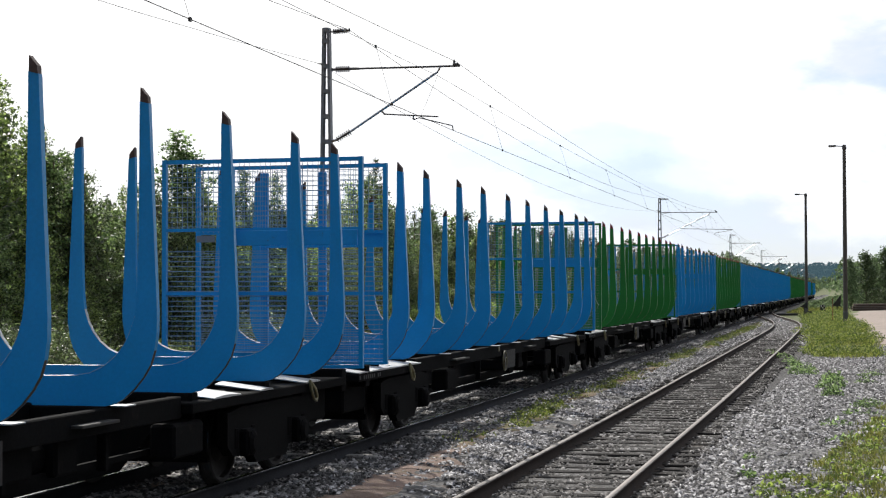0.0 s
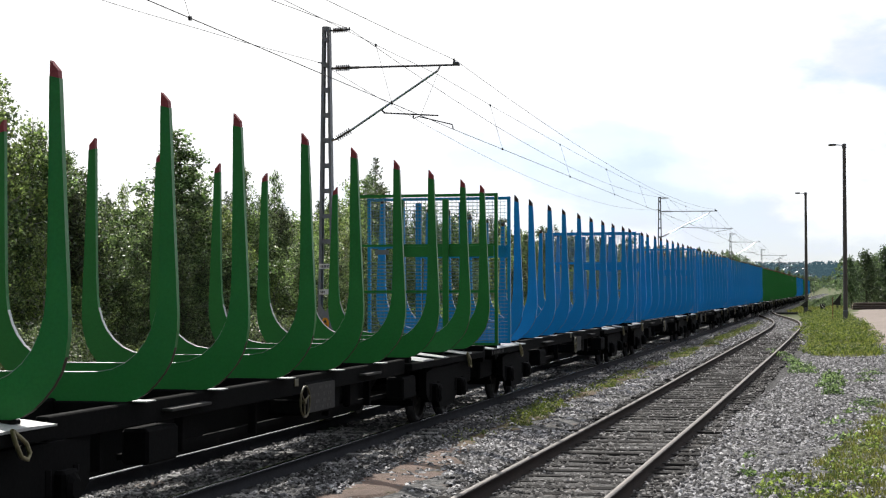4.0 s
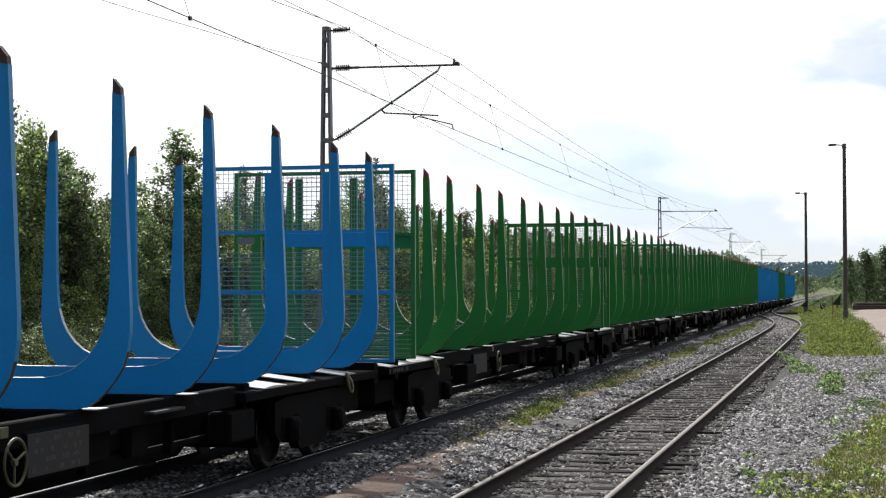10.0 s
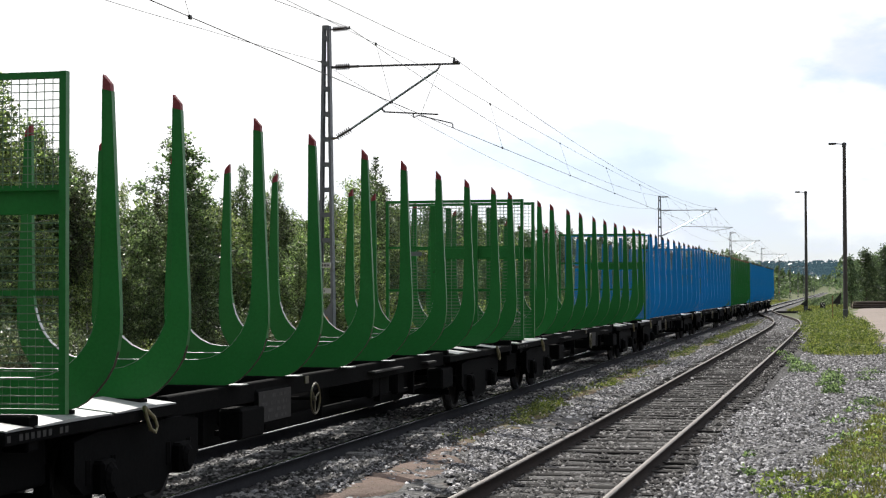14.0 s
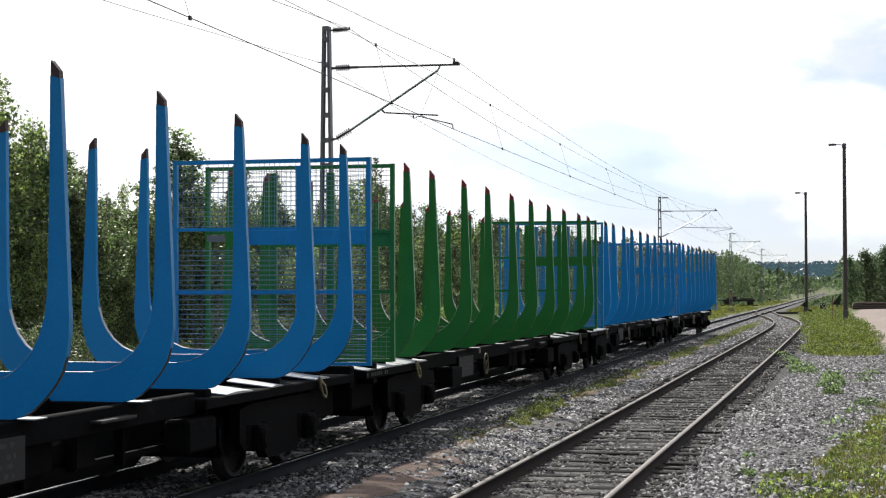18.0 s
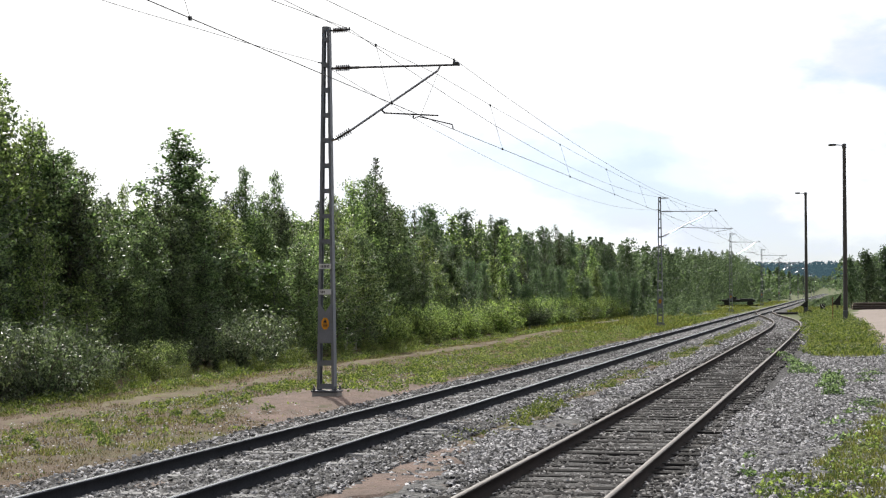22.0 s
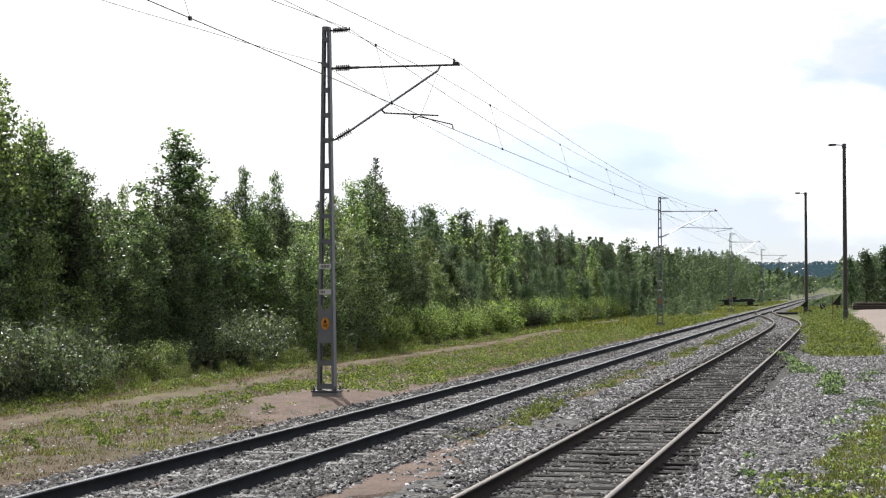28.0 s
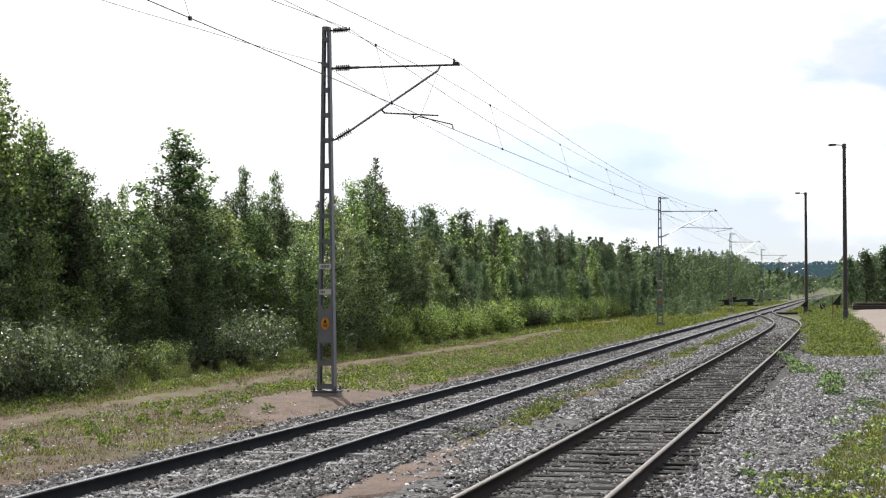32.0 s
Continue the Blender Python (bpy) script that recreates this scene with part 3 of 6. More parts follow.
def make_beds():
    ys = steps(-30, 1100, 0.5)
    strip("ballast_main", ys, lambda y: MAIN_X - 1.95, lambda y: MAIN_X + 2.0, lambda x, y: -0.195, "ballast",
          "grey crushed stone ballast under the running line", "ballast", crown=0.03, cols=14, rough=0.03, edge=0.2, seed=3)
    ys = steps(-30, 172, 0.5)
    strip("ballast_siding", ys, lambda y: side_x(y) - 1.45, lambda y: side_x(y) + 1.5, lambda x, y: side_z(y) - 0.180, "dirty_bed",
          "dark grimy gravel bed of the siding", "ballast", crown=0.02, cols=10, rough=0.02, edge=0.12, seed=5)
    strip("gravel_between", steps(-30, 150, 0.5), lambda y: MAIN_X + 1.7, lambda y: side_x(y) - 1.2, lambda x, y: -0.245, "ballast",
          "sunlit grey ballast and bare soil between the two tracks", "gravel", crown=0.02, cols=10, rough=0.05, edge=0.2, seed=8)
    strip("gravel_yard", steps(-30, 118, 0.5), lambda y: side_x(y) + 1.2, lambda y: smooth_at(((-30, 2.9), (50, 2.0), (59, 1.5), (64, -0.6), (72, -1.45), (90, -1.75), (118, -1.62)), y),
          lambda x, y: soil(x, y) + 0.07, "yard", "pale grey gravel yard beside the siding", "gravel", cols=14, rough=0.03, edge=0.35, seed=9)
    strip("footpath", steps(14, 150, 0.8), lambda y: path_x(y) - 0.42 + 0.4 * noise.noise(Vector((y * 0.3, 0, 0))), lambda y: path_x(y) + 0.42 + 0.4 * noise.noise(Vector((y * 0.3, 4, 0))),
          lambda x, y: soil(x, y) + 0.018, "path", "trodden brown path along the edge of the wood", "path", cols=8, rough=0.06, edge=0.35, seed=12)
    strip("sand_verge", steps(29, 45, 0.4), lambda y: -12.6 + 2.6 * ((y - 37) / 8) ** 2, lambda y: -9.15,
          lambda x, y: soil(x, y) + 0.022 + 0.11 * math.exp(-((x + 11) ** 2 + ((y - 36.5) / 1.8) ** 2)), "sand", "bare reddish sand verge round the mast foot", "sand",
          cols=16, rough=0.07, edge=0.35, seed=14, dip=0.05)
    strip("sand_patch", steps(18.2, 25.4, 0.3), lambda y: -6.2 + 0.035 * (y - 21.5) ** 2, lambda y: -4.95 - 0.05 * (y - 21.5) ** 2,
          lambda x, y: -0.192, "sand", "bare reddish sand showing through the ballast between the tracks", "sand", cols=10, rough=0.03, edge=0.3, seed=15, dip=0.06)
    strip("weedy_soil", steps(25, 136, 0.45), lambda y: min(-5.98, side_x(y) - 2.3) + 0.0022 * (y - 25), lambda y: min(-5.42, side_x(y) - 1.7) + 0.0022 * (y - 25),
          lambda x, y: -0.192, "path", "strip of brown weedy soil between the tracks", "soil", cols=8, rough=0.06, edge=0.22, seed=19, dip=0.07)
    strip("sandy_road", steps(60, 330, 1.2), lambda y: smooth_at(((60, 1.55), (88, 1.5), (120, 1.0), (149, 0.55), (175, 0.7), (330, 1.2)), y), lambda y: 6.5 + 0.10 * (y - 60),
          lambda x, y: soil(x, y) + 0.06, "road", "pale pink sandy road beside the yard", "road", cols=10, rough=0.03, edge=0.35, seed=17)


RAIL = [(-0.075, -0.172), (0.075, -0.172), (0.075, -0.158), (0.012, -0.135), (0.012, -0.045), (0.036, -0.03), (0.036, -0.004), (-0.036, -0.004), (-0.036, -0.03),
        (-0.012, -0.045), (-0.012, -0.135), (-0.075, -0.158)]


def rail(name, pts, parent, foot_mat, top_mat):
    """A flat-bottomed rail swept along points, with its running surface as a part of its own."""
    verts, faces, k = [], [], len(RAIL)
    tv, tf = [], []
    for i, (x, y, z) in enumerate(pts):
        a, b = pts[max(i - 1, 0)], pts[min(i + 1, len(pts) - 1)]
        d = Vector((b[0] - a[0], b[1] - a[1], 0)).normalized()
        sx, sy = d.y, -d.x
        for px, pz in RAIL:
            verts.append((x + sx * px, y + sy * px, z + pz))
        for px, pz in ((-0.037, -0.010), (-0.030, 0.0), (0.030, 0.0), (0.037, -0.010)):
            tv.append((x + sx * px, y + sy * px, z + pz))
    for i in range(len(pts) - 1):
        for j in range(k):
            faces.append((i * k + j, i * k + (j + 1) % k, (i + 1) * k + (j + 1) % k, (i + 1) * k + j))
        for j in range(3):
            tf.append((i * 4 + j, i * 4 + j + 1, (i + 1) * 4 + j + 1, (i + 1) * 4 + j))
    ob = new(name, np_mesh(name, verts, faces, foot_mat))
    ob.parent = parent
    top = new("rail_head", np_mesh("rail_head", tv, tf, top_mat))
    top.parent = ob
    return ob


def make_tracks():
    main = tagged(empty("track_main"), "running line with polished rails on pale sleepers in grey ballast", "railway track", kind="structure")
    side = tagged(empty("track_siding"), "rusty siding with dark timber sleepers joining the running line", "railway track", kind="structure")
    ys = [-30, 10, 60, 120, 200, 300, 520, 800, 1100]
    for s in (-1, 1):
        rail("rail", [(MAIN_X + s * (GAUGE / 2 + 0.036), y, 0) for y in ys], main, "rail", "rail_top")
    ys = steps(-30, 186, 2.0, 1.0)
    for s in (-1, 1):
        rail("rail", [(side_x(y) + s * (GAUGE / 2 + 0.036), y, side_z(y) + (0.003 if y > 150 else 0)) for y in ys if s < 0 or y < 185], side, "rail_old", "rail_old_top")
    # timber sleepers of the siding
    bm = bmesh.new()
    box(bm, -1.28, -0.12, -0.14, 1.28, 0.12, 0.0, 0.015)
    proto = part("sleeper", fix(bm), "sleeper_wood", side)
    me = proto.data
    bpy.data.objects.remove(proto)
    rng = random.Random(4)
    y = 8.0
    while y < 150:
        share("sleeper", me, side, pose(side_x(y) + rng.uniform(-0.04, 0.04), y, side_z(y) - 0.142 - 0.05 * min(1.0, max(0.0, (y - 78) / 30)) + rng.uniform(-0.012, 0.004), rng.uniform(-1, 1), 0, rng.uniform(-1.5, 1.5)))
        y += 0.62 + rng.uniform(-0.03, 0.03)
    # concrete sleepers of the running line, nearly buried
    bm = bmesh.new()
    box(bm, -1.3, -0.13, -0.2, 1.3, 0.13, 0.0, 0.02)
    proto = part("sleeper", fix(bm), "sleeper_conc", main)
    me = proto.data
    bpy.data.objects.remove(proto)
    y = 9.0
    while y < 120:
        share("sleeper", me, main, pose(MAIN_X + rng.uniform(-0.02, 0.02), y, -0.156 + rng.uniform(-0.025, 0.010)))
        y += 0.62
    # turnout: blades, check rails and point lever
    for s in (-1, 1):
        bm = bmesh.new()
        beam(bm, (MAIN_X + s * 0.70, 168, -0.045), (MAIN_X + s * 0.70 + 0.16, 150, -0.045), 0.06, 0.09)
        part("switch_blade", fix(bm), "rail", side)
    bm = bmesh.new()
    box(bm, -5.9, 163.2, -0.2, -3.9, 163.8, 0.02, 0.03)
    part("point_machine", fix(bm), "black", side, "dark point machine beside the turnout")


def stones(name, label, n, x0, x1, y0, y1, ztop, size, material, seed, power=1.5, keep=None):
    """Loose stones: four-sided lumps set in the bed, thinning out with distance."""
    rs = np.random.RandomState(seed)
    u = rs.rand(n)
    y = y0 + (y1 - y0) * u ** power
    x = np.array([x0(v) for v in y]) + rs.rand(n) * np.array([x1(v) - x0(v) for v in y])
    if keep is not None:
        ok = np.array([keep(a, b) for a, b in zip(x, y)])
        x, y = x[ok], y[ok]
    m = len(x)
    z = np.array([ztop(a, b) for a, b in zip(x, y)]) + rs.normal(0, 0.011, m)
    s = size * (0.55 + 0.9 * rs.rand(m) ** 1.6)
    base = np.array([(1, 0.7, -0.3), (-1, 0.7, -0.3), (-1, -0.7, -0.3), (1, -0.7, -0.3), (0.5, 0, 0.7), (-0.5, 0, 0.7)], float)
    v = base[None] * (0.6 + 0.7 * rs.rand(m, 6, 1)) + rs.normal(0, 0.22, (m, 6, 3))
    a = rs.rand(m) * 6.283
    c, d = np.cos(a)[:, None], np.sin(a)[:, None]
    v = np.stack([v[..., 0] * c - v[..., 1] * d, v[..., 0] * d + v[..., 1] * c, v[..., 2] * 0.72], -1) * (s / 2)[:, None, None]
    v += np.stack([x, y, z], -1)[:, None, :]
    f = np.array([(0, 1, 5), (0, 5, 4), (2, 3, 4), (2, 4, 5), (3, 0, 4), (1, 2, 5)])
    faces = (f[None] + (np.arange(m) * 6)[:, None, None]).reshape(-1, 3)
    return tagged(new(name, np_mesh(name, v.reshape(-1, 3), faces, material)), label, "gravel", kind="stuff")


def make_stones():
    off = lambda x, y: min(abs(x - (MAIN_X - 0.8)), abs(x - (MAIN_X + 0.8))) > 0.07
    bare = lambda x, y: off(x, y) and (noise.noise(Vector((x * 0.7, y * 0.25, 21))) < 0.12 or noise.noise(Vector((x * 4, y * 4, 2))) > 0.25) and (bare_soil(x, y) < 0.25 or noise.noise(Vector((x * 5, y * 5, 6))) > 0.12)
    stones("ballast_stones", "loose grey crushed stones of the running line", 68000, lambda y: MAIN_X - 2.0, lambda y: MAIN_X + 1.9, 13, 75,
           lambda x, y: -0.165, 0.057, "stone_dark", 1, keep=off)
    stones("verge_stones", "loose grey stones and bare soil between the tracks", 60000, lambda y: MAIN_X + 1.8, lambda y: side_x(y) - 1.2, 13, 70,
           lambda x, y: -0.205, 0.058, "stone", 2, keep=bare)
    offs = lambda x, y: abs(abs(x - side_x(y)) - 0.8) > 0.06 and noise.noise(Vector((x * 3, y * 1.2, 9))) > -0.15
    stones("siding_stones", "grimy stones between the siding's sleepers", 42000, lambda y: side_x(y) - 1.35, lambda y: side_x(y) + 1.3, 13, 85,
           lambda x, y: side_z(y) - 0.160, 0.052, "stone_dirty", 3, keep=offs)
    stones("yard_stones", "loose pale grey gravel of the yard", 78000, lambda y: side_x(y) + 1.15, lambda y: 2.2, 14, 75,
           lambda x, y: soil(x, y) + 0.072, 0.057, "stone", 4)
    stones("far_ballast", "grey crushed stone along both tracks towards the turnout", 30000, lambda y: MAIN_X - 1.9, lambda y: side_x(y) + (1.6 if y < 120 else 1.2), 70, 165,
           lambda x, y: -0.175 if x < MAIN_X + 1.6 else max(-0.205, side_z(y) - 0.17 if abs(x - side_x(y)) < 1.4 else -0.205), 0.085, "stone", 6, power=1.2,
           keep=lambda x, y: off(x, y) and abs(abs(x - side_x(y)) - 0.8) > 0.07 and noise.noise(Vector((x * 1.4, y * 0.5, 15))) > -0.25)
    stones("verge_pebbles", "scattered pebbles on the sand verge", 9000, lambda y: -14.2, lambda y: -9.4, 18, 60,
           lambda x, y: soil(x, y) + 0.012, 0.032, "stone", 5, power=1.0)


# ---- overhead line ----


def insulator(bm, a, b, discs=6, r=0.075):
    a, b = Vector(a), Vector(b)
    q = (b - a).to_track_quat("Z", "Y").to_matrix().to_4x4()
    ln = (b - a).length
    prof = [(0.018, 0)]
    for i in range(discs):
        h0 = ln * (i + 0.2) / discs
        prof += [(0.024, h0), (r, h0 + ln * 0.25 / discs), (r * 0.9, h0 + ln * 0.42 / discs), (0.024, h0 + ln * 0.5 / discs)]
    prof += [(0.018, ln)]
    lathe(bm, Matrix.Translation(a) @ q, prof, 10)


def make_mast(pull):
    """A lattice mast of two tapering channels joined by batten plates, with its hinged arm. Its foot is the origin."""
    mast = tagged(empty("catenary_mast"), "galvanised lattice overhead line mast with a hinged arm", "catenary mast", group="overhead line masts")
    H = 7.88
    half = lambda z: 0.195 - 0.115 * z / H          # half width across the line
    deep = lambda z: 0.11 - 0.03 * z / H
    for s in (-1, 1):
        bm = bmesh.new()
        n = 8
        rings = []
        for i in range(n + 1):
            z = H * i / n
            x0, x1 = s * half(z), s * (half(z) - 0.055)
            d = deep(z)
            rings.append([bm.verts.new(p) for p in ((x1, -d, z), (x0, -d, z), (x0, d, z), (x1, d, z), (x1, d - 0.02, z), (x0 - s * 0.015, d - 0.02, z), (x0 - s * 0.015, -d + 0.02, z), (x1, -d + 0.02, z))])
        for a, b in zip(rings, rings[1:]):
            for i in range(8):
                j = (i + 1) % 8
                bm.faces.new((a[i], a[j], b[j], b[i]))
        for r in (rings[0], rings[-1]):
            bm.faces.new((r[0], r[1], r[6], r[7])); bm.faces.new((r[1], r[2], r[5], r[6])); bm.faces.new((r[2], r[3], r[4], r[5]))
        part("channel", fix(bm), "galv", mast)
    zs = [0.12, 0.62] + [1.06 + 0.545 * i for i in range(1, 13)] + [7.84]
    for z in zs:
        bm = bmesh.new()
        w, d = half(z) - 0.02, deep(z)
        hh = 0.045 if z > 1 else 0.05
        box(bm, -w, -d - 0.008, z - hh, w, -d - 0.001, z + hh)
        part("batten", fix(bm), "galv", mast)
        bm = bmesh.new()
        box(bm, -w, d + 0.001, z - hh, w, d + 0.008, z + hh)
        part("batten", fix(bm), "galv", mast)
    # cover plate with notched upper edge, warning sign and two number plates
    bm = bmesh.new()
    w = half(1.4) - 0.015
    a, b = extrude_y(bm, [(-w, 1.05), (w, 1.05), (w, 1.96), (0.0, 1.72), (-w, 1.96)], -deep(1.4) - 0.016, -deep(1.4) - 0.009)
    tri_y(bm, a, b)
    plate = part("cover_plate", fix(bm), "galv", mast)
    bm = bmesh.new()
    y = -deep(1.4) - 0.026
    a, b = extrude_y(bm, [(0.09 * math.sin(k * math.pi / 4 + 0.39), 1.47 + 0.135 * math.cos(k * math.pi / 4 + 0.39)) for k in range(8)], y, y + 0.008)
    tri_y(bm, a, b)
    sign = part("warning_sign", fix(bm), "sign", mast, "small orange high-voltage warning sign")
    bm = bmesh.new()
    a, b = extrude_y(bm, [(-0.045, 1.49), (0.045, 1.49), (0.0, 1.575)], y - 0.004, y - 0.002)
    tri_y(bm, a, b)
    for k in range(3):
        box(bm, -0.05, y - 0.004, 1.455 - 0.03 * k, 0.05, y - 0.002, 1.468 - 0.03 * k)
    part("pictogram", fix(bm), "ink", sign)
    for z in (2.15, 2.70):
        bm = bmesh.new()
        box(bm, -0.135, -deep(z) - 0.03, z - 0.055, 0.135, -deep(z) - 0.02, z + 0.055, 0.003)
        pl = part("number_plate", fix(bm), "white", mast, "white plate with dark marks")
        bm = bmesh.new()
        for k in range(6 if z > 2.5 else 3):
            box(bm, -0.10 + 0.035 * k, -deep(z) - 0.034, z - 0.025, -0.082 + 0.035 * k, -deep(z) - 0.0315, z + 0.025)
        part("marking", fix(bm), "ink", pl)
    # foot: base plate with bolts on a concrete block
    bm = bmesh.new()
    box(bm, -0.30, -0.22, 0.0, 0.30, 0.22, 0.035, 0.006)
    for sx in (-1, 1):
        for sy in (-1, 1):
            bar(bm, (sx * 0.24, sy * 0.17, 0.03), (sx * 0.24, sy * 0.17, 0.13), 0.022, 6)
            bar(bm, (sx * 0.24, sy * 0.17, 0.045), (sx * 0.24, sy * 0.17, 0.075), 0.04, 6)
    part("base_plate", fix(bm), "galv_dark", mast)
    bm = bmesh.new()
    box(bm, -0.28, -0.21, -0.6, 0.28, 0.21, 0.0, 0.02)
    part("foundation", fix(bm), "concrete", mast)
    # hinged arm
    Z = 0.026
    arm = empty("bracket_arm")
    arm.parent = mast
    bm = bmesh.new()
    e = 0.56 if pull else 0.0
    bar(bm, (0.11, 0, 6.98), (0.22, 0, 6.98), 0.03); bar(bm, (0.62, 0, 6.985), (2.95 + e, 0, 6.97), 0.024)
    bar(bm, (0.5, 0, 6.985), (0.72, 0, 6.985), 0.032)
    part("top_tube", fix(bm), "galv_dark", arm)
    bm = bmesh.new()
    insulator(bm, (0.2, 0, 6.98), (0.52, 0, 6.985), 7)
    part("insulator", fix(bm), "porcelain", arm)
    bm = bmesh.new()
    bar(bm, (0.11, 0, 5.43), (0.24, 0, 5.46), 0.03)
    bar(bm, (0.52, 0, 5.62), (2.47 + e, 0, 6.86), 0.027)
    bar(bm, (2.47 + e, 0, 6.86), (2.52 + e, 0, 6.96), 0.02)
    part("strut", fix(bm), "bright_tube", arm)
    bm = bmesh.new()
    insulator(bm, (0.22, 0, 5.455), (0.54, 0, 5.63), 7)
    part("insulator", fix(bm), "porcelain", arm)
    bm = bmesh.new()
    end = 4.42 if pull else 2.48
    hang = 4.36 if pull else 1.93
    bar(bm, (1.22, 0, 6.06), (1.3, 0, 5.98), 0.02); bar(bm, (1.3, 0, 5.985), (end, 0, 5.90), 0.017)
    bar(bm, (hang, 0, 5.93), (hang, 0, 5.86), 0.016)
    part("registration_tube", fix(bm), "galv_dark", arm)
    bm = bmesh.new()
    if pull:
        bar(bm, (4.36, 0, 5.86), (3.36, 0, 5.70), 0.013); bar(bm, (3.36, 0, 5.70), (3.34, 0, 5.60), 0.012)
    else:
        bar(bm, (1.93, 0, 5.85), (2.05, 0, 5.89), 0.014); bar(bm, (2.05, 0, 5.89), (2.79, 0, 5.70), 0.013); bar(bm, (2.79, 0, 5.70), (2.80, 0, 5.60), 0.012)
    part("steady_arm", fix(bm), "galv_dark", arm)
    bm = bmesh.new()
    bar(bm, (2.11 + e * 2, 0, 5.95), (2.48 + e, 0, 6.82), 0.004, 5)
    part("hanger_wire", fix(bm), "wire", arm)
    bm = bmesh.new()
    box(bm, 2.80 + e, -0.04, 6.985, 2.93 + e, 0.04, 7.03, 0.008); bar(bm, (2.84 + e, 0, 7.0), (2.82 + e, 0, 7.1), 0.025, 6)
    part("wire_clamp", fix(bm), "galv_dark", arm)
    # feeder insulator near the top, earth clamp on the back
    bm = bmesh.new()
    insulator(bm, (0.14, 0, 7.80), (0.46, 0, 7.815), 8, 0.065)
    part("insulator", fix(bm), "porcelain", mast)
    bm = bmesh.new()
    bar(bm, (0.06, 0, 7.80), (0.15, 0, 7.80), 0.02)
    part("feeder_bracket", fix(bm), "galv_dark", mast)
    bm = bmesh.new()
    bar(bm, (0.45, 0, 7.80), (0.52, 0, 7.83), 0.025); bar(bm, (0.51, 0, 7.79), (0.51, 0, 7.86), 0.02)
    part("feeder_clamp", fix(bm), "galv_dark", mast)
    bm = bmesh.new()
    bar(bm, (-0.09, 0, 7.11), (-0.2, 0, 7.12), 0.014)
    part("earth_clamp", fix(bm), "galv_dark", mast)
    return mast


def wire(name, label, offset_x, z, sag, radius, y_from, y_to, zig=0.0, material="wire", tilt=0.0):
    """A wire hung from mast to mast along the line."""
    cu = bpy.data.curves.new(name, "CURVE")
    cu.dimensions, cu.bevel_depth, cu.bevel_resolution = "3D", radius, 1
    k = y_from
    while k < y_to:
        sp = cu.splines.new("POLY")
        n = 14
        sp.points.add(n)
        for i in range(n + 1):
            u = i / n
            za = -zig if k % 2 else zig
            sp.points[i].co = (MAST_X + offset_x + za * (1 - 2 * u) - zig, MAST_Y + SPAN * (k + u), z - 4 * sag * u * (1 - u), 1)
        k += 1
    cu.materials.append(M[material])
    return tagged(new(name, cu), label, "overhead wire", group="overhead wires")


def make_overhead():
    mast, pull = make_mast(False), make_mast(True)
    mast.matrix_world = pose(MAST_X, MAST_Y, -0.026)
    pull.matrix_world = pose(MAST_X, MAST_Y + SPAN, -0.026)
    for k in range(2, 11):
        copy_thing(pull if k % 2 else mast, pose(MAST_X - 0.03, MAST_Y + SPAN * k, -0.026))
    wire("contact_wire", "dark grooved contact wire over the running line", 2.80, 5.575, 0.03, 0.0065, -1, 10, -0.27)
    wire("messenger_wire", "thin messenger wire carrying the contact wire", 2.50, 6.73, 0.30, 0.005, -1, 10, -0.27, material="wire_bright")
    wire("auxiliary_wire", "auxiliary wire at the ends of the arms", 2.86, 7.04, 0.65, 0.0052, -1, 10, -0.27)
    wire("feeder_wire", "feeder wire along the heads of the masts", 0.51, 7.80, 0.85, 0.006, -1, 10)
    wire("earth_wire", "pale earth wire on the backs of the masts", -0.16, 7.09, 0.92, 0.005, -1, 10, material="wire_bright")
    for k in range(-1, 4):
        for u in (0.075, 0.22, 0.36, 0.5, 0.64, 0.78, 0.925):
            y = MAST_Y + SPAN * (k + u)
            if y < 12:
                continue
            bm = bmesh.new()
            x = MAST_X + 2.65 + 0.54 * (u if k % 2 == 0 else 1 - u)
            s = 4 * u * (1 - u)
            bar(bm, (x + 0.15, y, 5.575 - 0.03 * s), (x - 0.15, y, 6.73 - 0.30 * s), 0.0035, 5)
            box(bm, x + 0.135, y - 0.03, 5.56 - 0.05 * s, x + 0.165, y + 0.03, 5.61 - 0.05 * s)
            box(bm, x - 0.165, y - 0.03, 6.70 - 0.30 * s, x - 0.135, y + 0.03, 6.75 - 0.30 * s)
            tagged(part("dropper", fix(bm), "wire"), "thin dropper between messenger and contact wire", "dropper", group="droppers")

# ---- timber wagons ----
BUNK_STEPS = (1.62, 2.35, 2.00, 2.36, 2.13, 2.23, 2.14, 2.32, 1.62)
BUNKS = [-9.50 + sum(BUNK_STEPS[:i]) for i in range(10)]
END = 10.42
PITCH = 22.1

OUTER = [(0.0, 1.10), (0.80, 1.10), (0.98, 1.105), (1.08, 1.125), (1.17, 1.175), (1.27, 1.265), (1.365, 1.38), (1.43, 1.49), (1.470, 1.62), (1.494, 1.78), (1.497, 1.95), (1.484, 2.26), (1.453, 2.95), (1.412, 3.90)]
INNER = [(1.342, 3.92), (1.338, 3.3), (1.333, 2.75), (1.327, 2.35), (1.316, 2.10), (1.296, 1.94), (1.252, 1.79), (1.19, 1.665), (1.10, 1.55), (0.98, 1.455), (0.84, 1.393), (0.68, 1.368), (0.40, 1.365), (0.0, 1.365)]


